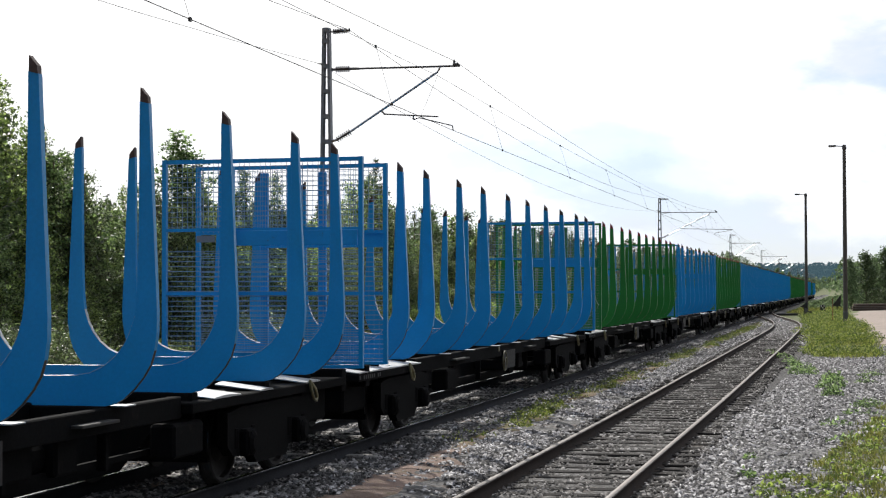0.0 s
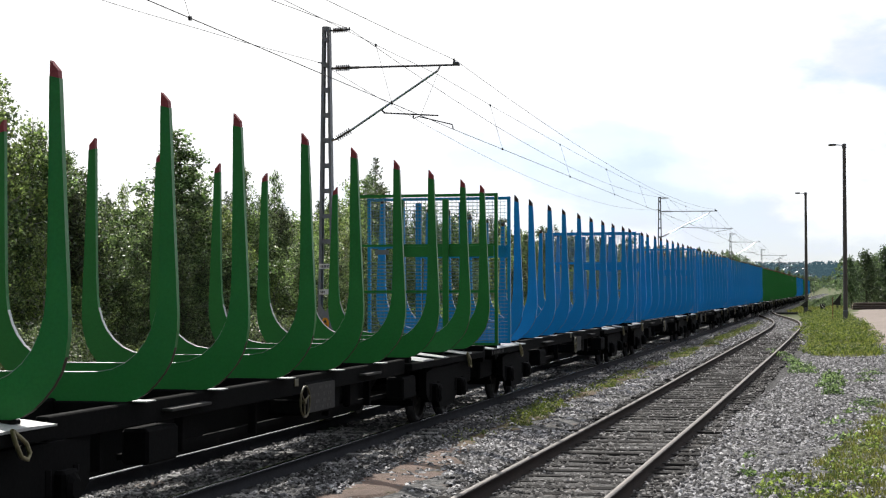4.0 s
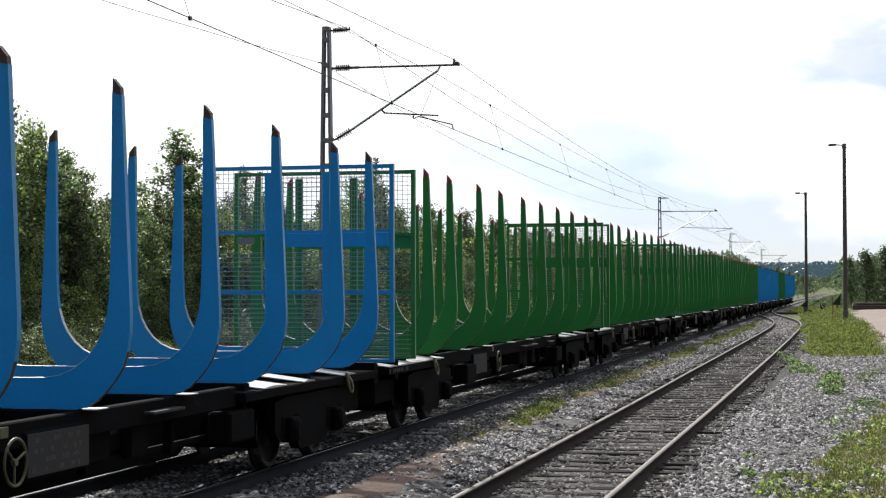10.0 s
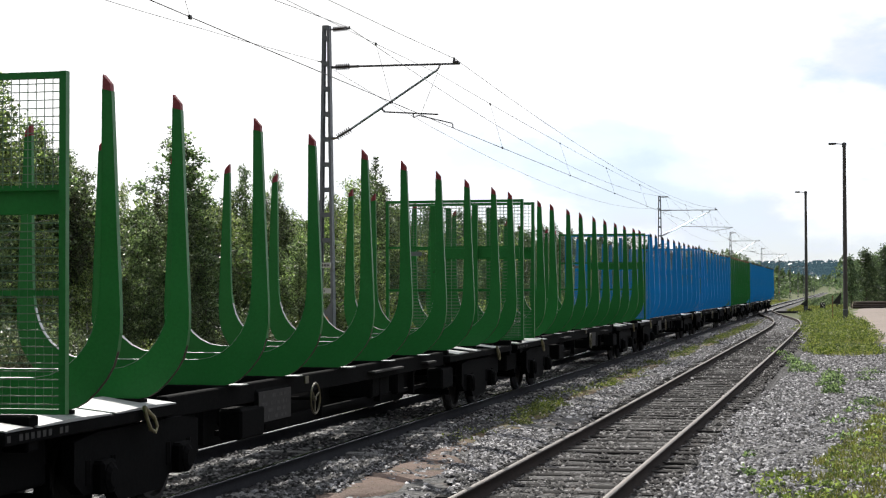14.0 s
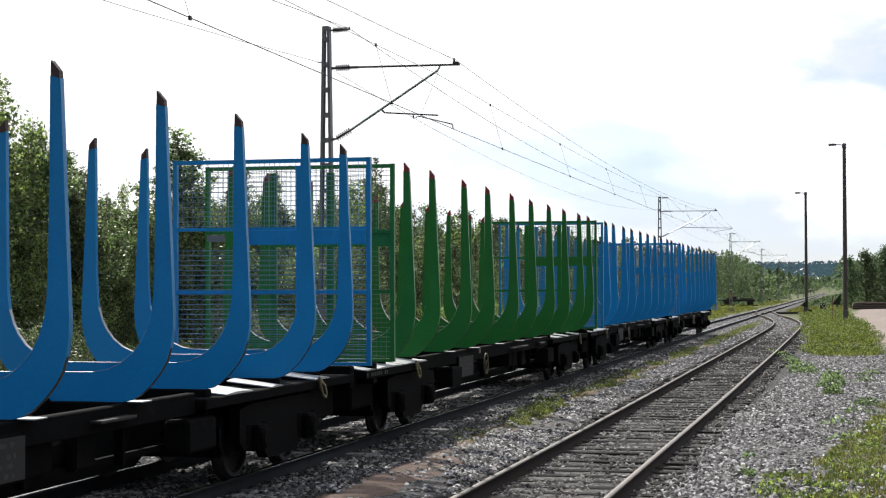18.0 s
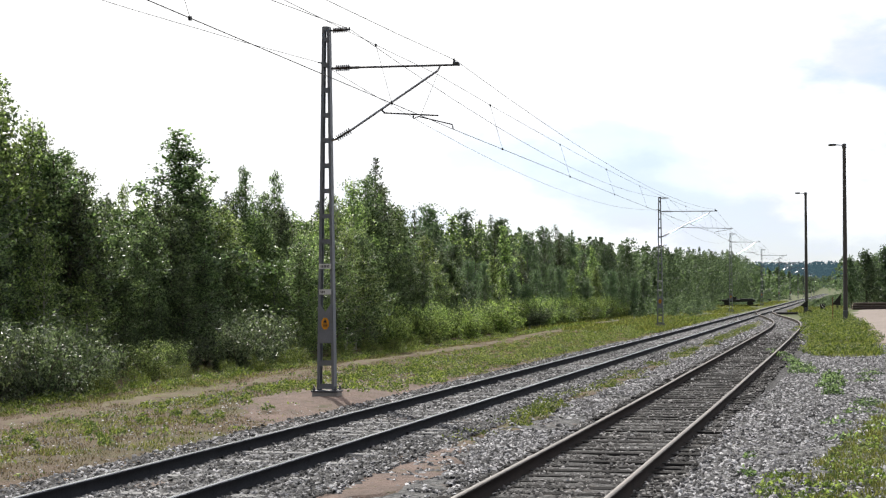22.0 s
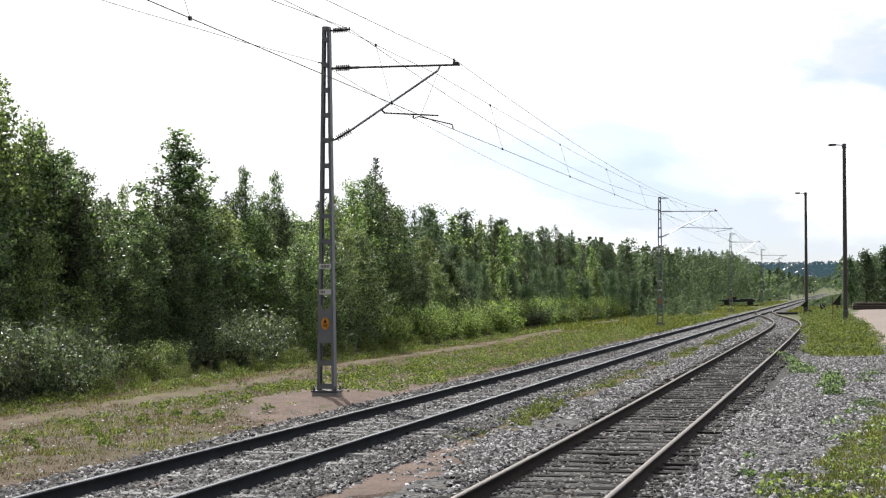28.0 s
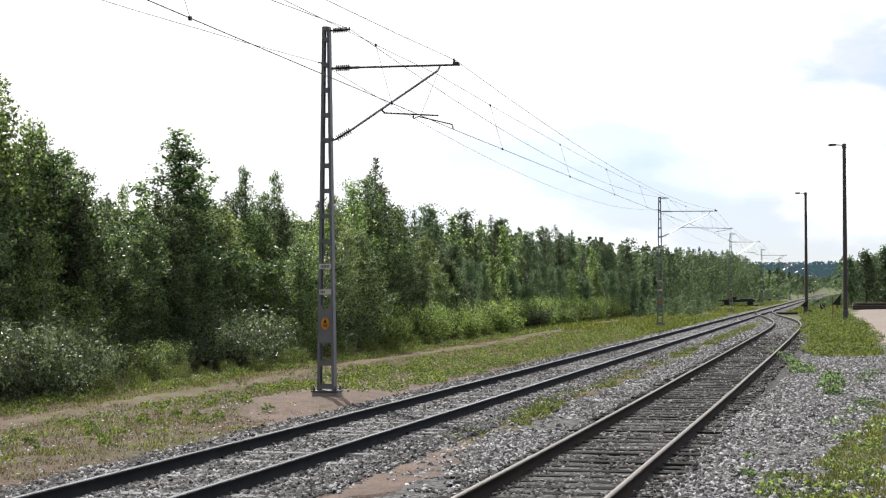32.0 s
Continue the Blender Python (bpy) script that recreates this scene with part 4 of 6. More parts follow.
def ribbon(bm, path, t, y):
    """A flange: a flat strip t thick and 2 y wide that follows a path of (x, z)."""
    rings = []
    for i, (x, z) in enumerate(path):
        a, b = path[max(i - 1, 0)], path[min(i + 1, len(path) - 1)]
        d = Vector((b[0] - a[0], b[1] - a[1])).normalized()
        nx, nz = -d.y * t, d.x * t
        rings.append([bm.verts.new(p) for p in ((x, -y, z), (x, y, z), (x + nx, y, z + nz), (x + nx, -y, z + nz))])
    for a, b in zip(rings, rings[1:]):
        for i in range(4):
            j = (i + 1) % 4
            bm.faces.new((a[i], a[j], b[j], b[i]))
    bm.faces.new(rings[0][::-1])
    bm.faces.new(rings[-1])


def make_bunk(paint, tip_mat, parent):
    """One cradle: a cross-beam that curves up into a stanchion at each side, edged by flanges."""
    bm = bmesh.new()
    right = OUTER + INNER[:-1]
    left = [(-x, z) for x, z in right if x > 0][::-1]
    loop = [OUTER[0]] + OUTER[1:] + INNER[:-1] + [INNER[-1]] + left
    a, b = extrude_y(bm, loop, -0.0325, 0.0325)
    # the ends, cut into a strip of quads between outer and inner edge
    for ring in (a, b):
        vert = {(round(v.co.x, 4), round(v.co.z, 4)): v for v in ring}
        for s in (1, -1):
            outs = [vert[(round(s * x, 4), round(z, 4))] for x, z in OUTER]
            ins = [vert[(round(s * x, 4), round(z, 4))] for x, z in INNER[::-1]]
            i = j = 0
            while i < len(outs) - 1 or j < len(ins) - 1:
                if j == len(ins) - 1 or (i < len(outs) - 1 and (outs[i + 1].co - ins[j].co).length <= (outs[i].co - ins[j + 1].co).length):
                    bm.faces.new((outs[i], outs[i + 1], ins[j])); i += 1
                else:
                    bm.faces.new((outs[i], ins[j + 1], ins[j])); j += 1
    for s in (1, -1):
        ribbon(bm, [(s * x, z) for x, z in INNER][::s], -0.010, 0.0345)
        ribbon(bm, [(s * x, z) for x, z in OUTER[1:]][::s], -0.010, 0.034)
    bunk = part("bunk", fix(bm), paint, parent)
    bm = bmesh.new()
    curve = [(x, z + 0.0105) for x, z in INNER if z < 2.05]
    ribbon(bm, [(x - 0.006, z) for x, z in curve[:-1]] + [(0.0, INNER[-1][1] + 0.0105)] + [(-x + 0.006, z) for x, z in curve[:-1]][::-1], -0.004, 0.030)
    part("wear_strip", fix(bm), "bare", bunk, "inner edge worn to bright steel")
    for s in (1, -1):
        bm = bmesh.new()
        a, b = extrude_y(bm, [(s * 1.416, 3.90), (s * 1.411, 3.965), (s * 1.340, 4.05), (s * 1.337, 3.92)], -0.037, 0.037)
        bm.faces.new(a); bm.faces.new(b)
        part("tip", fix(bm), tip_mat, bunk, "worn bare steel tip" if tip_mat == "worn" else "tip with worn red paint")
        bm = bmesh.new()
        edge = [(s * (x + 0.004), z - 0.004) for x, z in OUTER if 0.9 < x and z < 1.7][::s]
        ribbon(bm, edge, -0.006, 0.024)
        part("scuffed_edge", fix(bm), "rust_edge", bunk, "lower edge rubbed to brown rust")
    return bunk


def make_end_frame(paint, mesh_mat, parent, y, face):
    """End wall: tube frame, two posts, three rails and a wire mesh. face: 1 at the rear end, -1 at the front."""
    frame_ob = empty("end_wall")
    frame_ob.parent = parent
    frame_ob.location = (0, y, 0)
    W, Z0, Z1 = 1.43, 1.13, 3.965
    bm = bmesh.new()
    for s in (-1, 1):
        beam(bm, (s * (W - 0.03), 0, Z0), (s * (W - 0.03), 0, Z1), 0.06, 0.07)
    for z, h in ((Z0 + 0.02, 0.045), (Z1 - 0.03, 0.055), (3.0, 0.045), (2.13, 0.045)):
        beam(bm, (-W + 0.06, 0, z), (W - 0.06, 0, z), 0.05, h)
    part("tube_frame", fix(bm), paint, frame_ob)
    for x in (-0.42, 0.45):
        bm = bmesh.new()
        box(bm, x - 0.055, -0.08 * face - 0.04, 1.14, x + 0.055, -0.08 * face + 0.04, 3.86, 0.008)
        part("post", fix(bm), paint, frame_ob)
    bm = bmesh.new()
    box(bm, -0.48, -0.035 * face - 0.02, 2.78, W - 0.07, -0.035 * face + 0.02, 2.985, 0.006)
    part("stiffener_plate", fix(bm), paint, frame_ob)
    bm = bmesh.new()
    r = 0.0036
    z = Z0 + 0.08
    while z < Z1 - 0.06:
        if not 2.76 < z < 3.03:
            box(bm, -W + 0.06, face * 0.028 - r, z - r, W - 0.06, face * 0.028 + r, z + (r if z > 2.9 else r * 1.9))
        z += 0.068
    x = -W + 0.12
    while x < W - 0.08:
        for a, b in ((Z0 + 0.03, 2.78), (3.0, Z1 - 0.05)):
            q = r * 0.8 if a > 2 else r * 0.3
            box(bm, x - q, face * 0.036 - q, a, x + q, face * 0.036 + q, b)
        x += 0.075
    part("wire_mesh", fix(bm), mesh_mat, frame_ob)
    if face > 0:
        bm = bmesh.new()
        box(bm, -0.92, -0.05, 2.83, -0.66, -0.038, 2.92)
        part("blank_plate", fix(bm), "galv", frame_ob, "small grey plate")


def wheel_pair(parent, y):
    turn = Euler((0, radians(90), 0)).to_matrix().to_4x4()
    bm = bmesh.new()
    lathe(bm, Matrix.Translation((-0.98, 0, 0)) @ turn, [(0.06, 0), (0.075, 0.1), (0.085, 0.9), (0.085, 1.06), (0.075, 1.86), (0.06, 1.96)], 12)
    part("axle", fix(bm), "wheel", parent).location = (0, y, 0.46)
    for s in (-1, 1):
        bm = bmesh.new()
        m = Matrix.Translation((s * 0.762, 0, 0)) @ (turn if s > 0 else Euler((0, radians(-90), 0)).to_matrix().to_4x4())
        lathe(bm, m, [(0.10, -0.10), (0.16, -0.09), (0.20, -0.045), (0.36, -0.02), (0.40, -0.04), (0.49, -0.05), (0.492, -0.02), (0.462, 0.0), (0.455, 0.075), (0.44, 0.085),
                      (0.40, 0.082), (0.385, 0.03), (0.22, 0.01), (0.17, 0.06), (0.10, 0.065)], 20)
        wheel = part("wheel", fix(bm), "wheel", parent)
        wheel.location = (0, y, 0.46)
        wheel.data.materials.append(M["tread"])
        for f in wheel.data.polygons:
            if all(0.452 < math.hypot(wheel.data.vertices[v].co.y, wheel.data.vertices[v].co.z) < 0.464 for v in f.vertices):
                f.material_index = 1


def make_bogie(parent, y):
    bogie = empty("bogie")
    bogie.parent = parent
    bogie.location = (0, y, 0)
    for s in (-1, 1):
        bm = bmesh.new()
        x0, x1 = s * 0.98, s * 1.10
        prof = [(-1.48, 0.82), (-1.48, 0.46), (-1.30, 0.34), (-0.66, 0.32), (-0.52, 0.20), (0.52, 0.20), (0.66, 0.32), (1.30, 0.34), (1.48, 0.46), (1.48, 0.82), (1.05, 0.87), (-1.05, 0.87)]
        a = [bm.verts.new((x0, q, z)) for q, z in prof]
        b = [bm.verts.new((x1, q, z)) for q, z in prof]
        for i in range(len(prof)):
            j = (i + 1) % len(prof)
            bm.faces.new((a[i], a[j], b[j], b[i]))
        tri_y(bm, a, b)
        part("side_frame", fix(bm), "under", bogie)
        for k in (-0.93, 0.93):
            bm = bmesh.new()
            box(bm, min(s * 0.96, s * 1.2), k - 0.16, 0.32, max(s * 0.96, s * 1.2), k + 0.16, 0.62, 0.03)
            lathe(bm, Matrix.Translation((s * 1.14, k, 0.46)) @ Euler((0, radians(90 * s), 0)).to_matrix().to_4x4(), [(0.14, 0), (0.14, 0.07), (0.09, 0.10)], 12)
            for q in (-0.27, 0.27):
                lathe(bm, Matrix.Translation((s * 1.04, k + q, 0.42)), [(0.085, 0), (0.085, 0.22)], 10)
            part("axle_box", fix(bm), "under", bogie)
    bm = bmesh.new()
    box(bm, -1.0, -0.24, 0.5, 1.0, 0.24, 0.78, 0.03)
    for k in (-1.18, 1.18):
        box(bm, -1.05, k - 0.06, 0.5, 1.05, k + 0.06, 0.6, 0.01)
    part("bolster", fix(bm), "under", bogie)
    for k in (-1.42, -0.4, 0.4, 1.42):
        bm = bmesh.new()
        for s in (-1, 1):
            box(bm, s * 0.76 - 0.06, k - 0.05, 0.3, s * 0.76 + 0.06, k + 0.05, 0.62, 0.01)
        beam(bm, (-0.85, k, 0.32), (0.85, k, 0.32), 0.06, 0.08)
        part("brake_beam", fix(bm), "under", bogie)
    for k in (-0.93, 0.93):
        wheel_pair(bogie, k)


def make_wagon(paint, mesh_mat, tip_mat, colour, gear):
    """gear: 0 or 1, where along the wagon the hand brake and its box are fitted."""
    wagon = tagged(empty("timber_wagon"), "empty %s timber wagon with ten stanchion cradles and mesh ends" % colour, "freight wagon", group="wagons of the train")
    first = None
    for i, y in enumerate(BUNKS):
        if first is None:
            first = make_bunk(paint, tip_mat, wagon)
            first.location = (0, y, 0)
            continue
        b = share("bunk", first.data, wagon, pose(0, y, 0))
        for c in first.children:
            share(c.name.split(".")[0], c.data, b, Matrix(), c["label"])
    make_end_frame(paint, mesh_mat, wagon, -END, -1)
    make_end_frame(paint, mesh_mat, wagon, END, 1)
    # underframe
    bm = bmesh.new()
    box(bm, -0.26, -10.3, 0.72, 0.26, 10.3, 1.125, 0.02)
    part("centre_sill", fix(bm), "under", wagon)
    bm = bmesh.new()
    side = [(-6.3, 0.73), (-5.2, 0.27), (5.2, 0.27), (6.3, 0.73)]
    a = [bm.verts.new((-0.24, y, z)) for y, z in side]
    b = [bm.verts.new((0.24, y, z)) for y, z in side]
    for i in range(4):
        j = (i + 1) % 4
        bm.faces.new((a[i], a[j], b[j], b[i]))
    bm.faces.new(a); bm.faces.new(b)
    part("belly_girder", fix(bm), "under", wagon)
    for s in (-1, 1):
        bm = bmesh.new()
        a, b = min(s * 0.94, s * 1.06), max(s * 0.94, s * 1.06)
        box(bm, a, -7.36, 0.86, b, 4.88, 1.085, 0.012)
        for y in (-5.95, -3.9, -1.6, 1.35, 3.4, 5.6):
            box(bm, s * 0.86 - 0.05, y - 0.04, 0.47, s * 0.86 + 0.05, y + 0.04, 0.90, 0.01)
        beam(bm, (s * 0.80, -5.3, 0.54), (s * 0.80, 5.3, 0.54), 0.05, 0.06)
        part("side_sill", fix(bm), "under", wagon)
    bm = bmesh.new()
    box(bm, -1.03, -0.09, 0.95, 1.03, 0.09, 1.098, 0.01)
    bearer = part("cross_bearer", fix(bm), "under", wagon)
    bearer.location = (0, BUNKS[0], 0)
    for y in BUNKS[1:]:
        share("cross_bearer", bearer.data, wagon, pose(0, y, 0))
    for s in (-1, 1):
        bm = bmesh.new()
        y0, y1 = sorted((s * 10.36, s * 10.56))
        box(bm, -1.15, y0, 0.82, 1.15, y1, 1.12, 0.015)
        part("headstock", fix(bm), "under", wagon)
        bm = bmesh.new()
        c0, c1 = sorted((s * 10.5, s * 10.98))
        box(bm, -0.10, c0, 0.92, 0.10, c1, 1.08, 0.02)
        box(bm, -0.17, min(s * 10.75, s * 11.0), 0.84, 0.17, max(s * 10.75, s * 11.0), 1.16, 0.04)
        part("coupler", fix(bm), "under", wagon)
        for x in (0.45, -0.45):
            bm = bmesh.new()
            pts = [(x, s * 10.55, 0.86), (x, s * 10.68, 0.7), (x, s * 10.72, 0.48), (x, s * 10.68, 0.34)]
            for p0, p1 in zip(pts, pts[1:]):
                bar(bm, p0, p1, 0.024, 6)
            part("brake_hose", fix(bm), "under", wagon)
        # galvanised treads that fall towards the wagon's edge, each bowed by use
        for q0, q1 in ((-10.98, -10.52), (-10.44, -8.95), (-8.86, -7.42)) if s < 0 else ((5.5, 6.35), (7.0, 7.45), (8.7, 9.3)):
            for x in (-1, 1):
                bm = bmesh.new()
                n, rows = 5, []
                for k in range(n + 1):
                    y = q0 + (q1 - q0) * k / n
                    up = 0.022 * math.sin(math.pi * k / n) + 0.012 * noise.noise(Vector((x * 3.0, y * 2.3, 4)))
                    rows.append([bm.verts.new(p) for p in ((x * 1.175, y, 1.030 + up * 0.6), (x * 0.62, y, 1.094 + up), (x * 0.62, y, 1.082 + up), (x * 1.175, y, 1.018))])
                for a, b in zip(rows, rows[1:]):
                    for k in range(4):
                        bm.faces.new((a[k], a[(k + 1) % 4], b[(k + 1) % 4], b[k]))
                bm.faces.new(rows[0][::-1])
                bm.faces.new(rows[-1])
                part("tread_plate", fix(bm), "deck", wagon, "pale galvanised tread plate")
        for x in (-1, 1):
            bm = bmesh.new()
            xa, xb = sorted((x * 0.5, x * 1.17))
            ya, yb = (-11.0, -7.38) if s < 0 else (4.9, 10.5)
            box(bm, xa, ya, 0.905, xb, yb, 1.016, 0.012)
            plat = part("end_platform", fix(bm), "under", wagon)
            if s < 0:
                for k in range(11):
                    if k in (1, 8):
                        continue
                    bm = bmesh.new()
                    xa, xb = sorted((x * 1.171, x * 1.173))
                    box(bm, xa, -10.96 + 0.105 * k, 0.935, xb, -10.90 + 0.105 * k, 0.99)
                    part("lettering", fix(bm), "chalk", plat, "faded pale lettering")
        # dark box added to close off the view below the wagon's end
        bm = bmesh.new()
        ya, yb = (-10.9, -9.75) if s < 0 else (9.3, 10.35)
        box(bm, -0.92, ya, 0.46, 0.92, yb, 0.905, 0.03)
        part("brake_housing", fix(bm), "under", wagon)
        for x in (-1.18, 1.18):
            k = -8.3 if s < 0 else 8.75
            e = 0.03 if x > 0 else -0.03
            pts = [(x + e, k, 1.05), (x + e, k + 0.06, 0.94), (x + e, k + 0.16, 0.82), (x + e, k + 0.27, 0.79), (x + e, k + 0.31, 0.84), (x + e, k + 0.24, 0.93), (x + e, k + 0.12, 0.99), (x + e, k + 0.02, 1.04)]
            store = ([], [])
            tube(store, [Vector(p) for p in pts], [0.020] * len(pts), 6)
            lever = np_mesh("uncoupling_lever", [tuple(v) for v in store[0]], store[1], "lever")
            share("uncoupling_lever", lever, wagon, None, "pale yellow uncoupling lever")
        make_bogie(wagon, -8.1 if s < 0 else 7.6)
    # brake gear under the middle
    wy, by = ((-0.62, -0.25), (-2.85, -4.75))[gear]
    bm = bmesh.new()
    lathe(bm, Matrix.Translation((0.62, by + 1.9, 0.70)) @ Euler((radians(-90), 0, 0)).to_matrix().to_4x4(), [(0.02, 0), (0.16, 0.02), (0.20, 0.1), (0.20, 1.0), (0.16, 1.08), (0.02, 1.1)], 16)
    part("air_tank", fix(bm), "under", wagon)
    for nm, q in (("brake_cylinder", (-1.05, 0.9, 0.55, 0.9, 1.9, 0.95)), ("valve_case", (0.35, 2.3, 0.52, 0.92, 2.75, 0.88)), ("hanger_plate", (0.78, -3.75, 0.56, 0.84, -3.1, 0.9)),
                  ("equipment_box", (0.58, by, 0.58, 1.09, by + 1.25, 1.0)), ("step_box", (0.84, 4.55, 0.47, 1.12, 5.35, 0.82)), ("step_box", (0.84, -5.35, 0.47, 1.12, -4.55, 0.82))):
        bm = bmesh.new()
        box(bm, *q, 0.03)
        part(nm, fix(bm), "under", wagon)
    for y0, y1 in (((-4.85, -3.75), (2.3, 3.1)), ((0.1, 1.75), (3.3, 3.9)))[gear]:
        bm = bmesh.new()
        box(bm, 1.0, y0, 0.955, 1.17, y1, 0.985, 0.006)
        part("ledge", fix(bm), "panel", wagon, "grey steel ledge")
    bm = bmesh.new()
    box(bm, 1.093, by + 0.03, 0.61, 1.105, by + 1.21, 0.97, 0.004)
    panel = part("data_panel", fix(bm), "panel", wagon, "grey panel with faded pale marks")
    for z, n, w in ((0.91, 5, 0.15), (0.82, 7, 0.10), (0.74, 4, 0.2), (0.66, 6, 0.11)):
        for k in range(n):
            y = by + 0.10 + k * 1.0 / n + 0.03 * ((k * 5 + n) % 3)
            if (k * 3 + n) % 4:
                bm = bmesh.new()
                box(bm, 1.106, y, z - 0.02, 1.1075, y + w * (0.35 + 0.6 * ((k * 7 + n) % 4) / 3), z + 0.02)
                part("marking", fix(bm), "chalk", panel)
    # pale plates added where sun catches the sill beside the cradles
    bm = bmesh.new()
    box(bm, 0.95, 0.02, 1.088, 1.17, 0.27, 1.10, 0.003)
    foot = part("foot_plate", fix(bm), "deck", wagon, "small pale plate added for the sunlit sill at a cradle's foot")
    foot.location = (0, BUNKS[2], 0)
    for y in BUNKS[3:7]:
        share("foot_plate", foot.data, wagon, pose(0, y, 0), "small pale plate added for the sunlit sill at a cradle's foot")
    bm = bmesh.new()
    wz, wr, n = 0.785, 0.19, 22
    rings = []
    for i in range(n):
        a0 = 2 * math.pi * i / n
        rings.append([bm.verts.new((1.2 + 0.013 * math.cos(k * 1.0472), wy + (wr + 0.013 * math.sin(k * 1.0472)) * math.cos(a0), wz + (wr + 0.013 * math.sin(k * 1.0472)) * math.sin(a0))) for k in range(6)])
    for i in range(n):
        for k in range(6):
            bm.faces.new((rings[i][k], rings[i][(k + 1) % 6], rings[(i + 1) % n][(k + 1) % 6], rings[(i + 1) % n][k]))
    for i in range(3):
        a0 = 2 * math.pi * i / 3 + 0.4
        bar(bm, (1.19, wy, wz), (1.2, wy + wr * math.cos(a0), wz + wr * math.sin(a0)), 0.011, 6)
    bar(bm, (1.17, wy, wz), (1.21, wy, wz), 0.03, 8)
    part("brake_wheel", fix(bm), "yellow", wagon, "dull yellow hand brake wheel")
    bm = bmesh.new()
    bar(bm, (0.8, wy, wz), (1.168, wy, wz), 0.022, 8)
    part("brake_shaft", fix(bm), "under", wagon)
    bm = bmesh.new()
    box(bm, 1.062, wy - 0.02, 0.97, 1.075, wy + 0.12, 1.06, 0.003)
    part("brake_tag", fix(bm), "yellow", wagon, "small yellow plate above the brake wheel")
    return wagon


# colours from the last wagon forward
ORDER = "BBGBBGGGGGBBBBBGBGBB"
BRAKE_FORWARD = (1, 2, 4, 6, 8, 9, 12, 16)  # wagons that run with the hand brake ahead of the middle
TRAIN = []


def make_train():
    kinds = {("B", g): make_wagon("blue", "wire_blue", "worn", "blue", g) for g in (0, 1)}
    kinds.update({("G", g): make_wagon("green", "wire_green", "red_worn", "green", g) for g in (0, 1)})
    used = set()
    for i, c in enumerate(ORDER):
        proto = kinds[c, int(i in BRAKE_FORWARD)]
        if proto in used:
            w = copy_thing(proto, pose(MAIN_X, 0, 0))
        else:
            w = proto
            used.add(proto)
        TRAIN.append((w, 9.375 + PITCH * i))


# where the last cradle of the last wagon stands along the line, second by second
RUN = [(0, 440.86), (3, 381.46), (6, 322.16), (9, 263.16), (11, 224.01), (13, 184.91), (15, 145.96), (17, 107.06), (19, 68.31), (20, 49.04), (21, 29.74), (22, 10.46), (25, -47.14), (28, -104.54),
       (32, -180.54)]


def motions():
    for w, back in TRAIN:
        # back: how far the wagon's middle runs ahead of the train's last cradle
        walk(w, [(t, pose(MAIN_X, d - back, 0)) for t, d in RUN])

# ---- trees, shrubs and herbs ----


def tube(store, pts, radii, sides=6):
    """Adds a tapering tube along points to a store of vertices and quads."""
    V, F = store
    base = len(V)
    for i, p in enumerate(pts):
        a, b = pts[max(i - 1, 0)], pts[min(i + 1, len(pts) - 1)]
        d = (b - a).normalized()
        s = d.cross(Vector((0.31, 0.95, 0.05))).normalized()
        u = s.cross(d)
        for k in range(sides):
            an = 2 * math.pi * k / sides
            V.append(p + (s * math.cos(an) + u * math.sin(an)) * radii[i])
    for i in range(len(pts) - 1):
        for k in range(sides):
            j = (k + 1) % sides
            F.append((base + i * sides + k, base + i * sides + j, base + (i + 1) * sides + j, base + (i + 1) * sides + k))


def leaves(centres, length, width, rs, up=0.55, along=None, grow=1.0):
    """Small pointed leaves at the given centres."""
    n = len(centres)
    a = rs.normal(0, 1, (n, 3))
    if along is not None:
        a = along + 0.45 * a
    a /= np.linalg.norm(a, axis=1, keepdims=True)
    q = rs.normal(0, 1, (n, 3))
    q[:, 2] += up * 2
    b = np.cross(a, q)
    b /= np.linalg.norm(b, axis=1, keepdims=True) + 1e-9
    s = (0.65 + 0.7 * rs.rand(n, 1)) * grow
    L, W = a * length * s / 2, b * width * s
    v = np.stack([centres - L, centres + W + L * (rs.rand(n, 1) - 0.5), centres + L], 1).reshape(-1, 3)
    return v, np.arange(n * 3).reshape(-1, 3)


TALL = {}  # how high each kind of tree grows as built


def tree_thing(name, label, wood, wood_mat, crown_v, crown_f, leaf_mat_name, group):
    t = tagged(empty(name), label, "tree", group=group)
    TALL[t.name] = float(crown_v[:, 2].max())
    me = np_mesh("trunk", [tuple(v) for v in wood[0]], wood[1], wood_mat, smooth=True)
    share("trunk", me, t)
    share("crown", np_mesh("crown", crown_v, crown_f, leaf_mat_name), t)
    return t


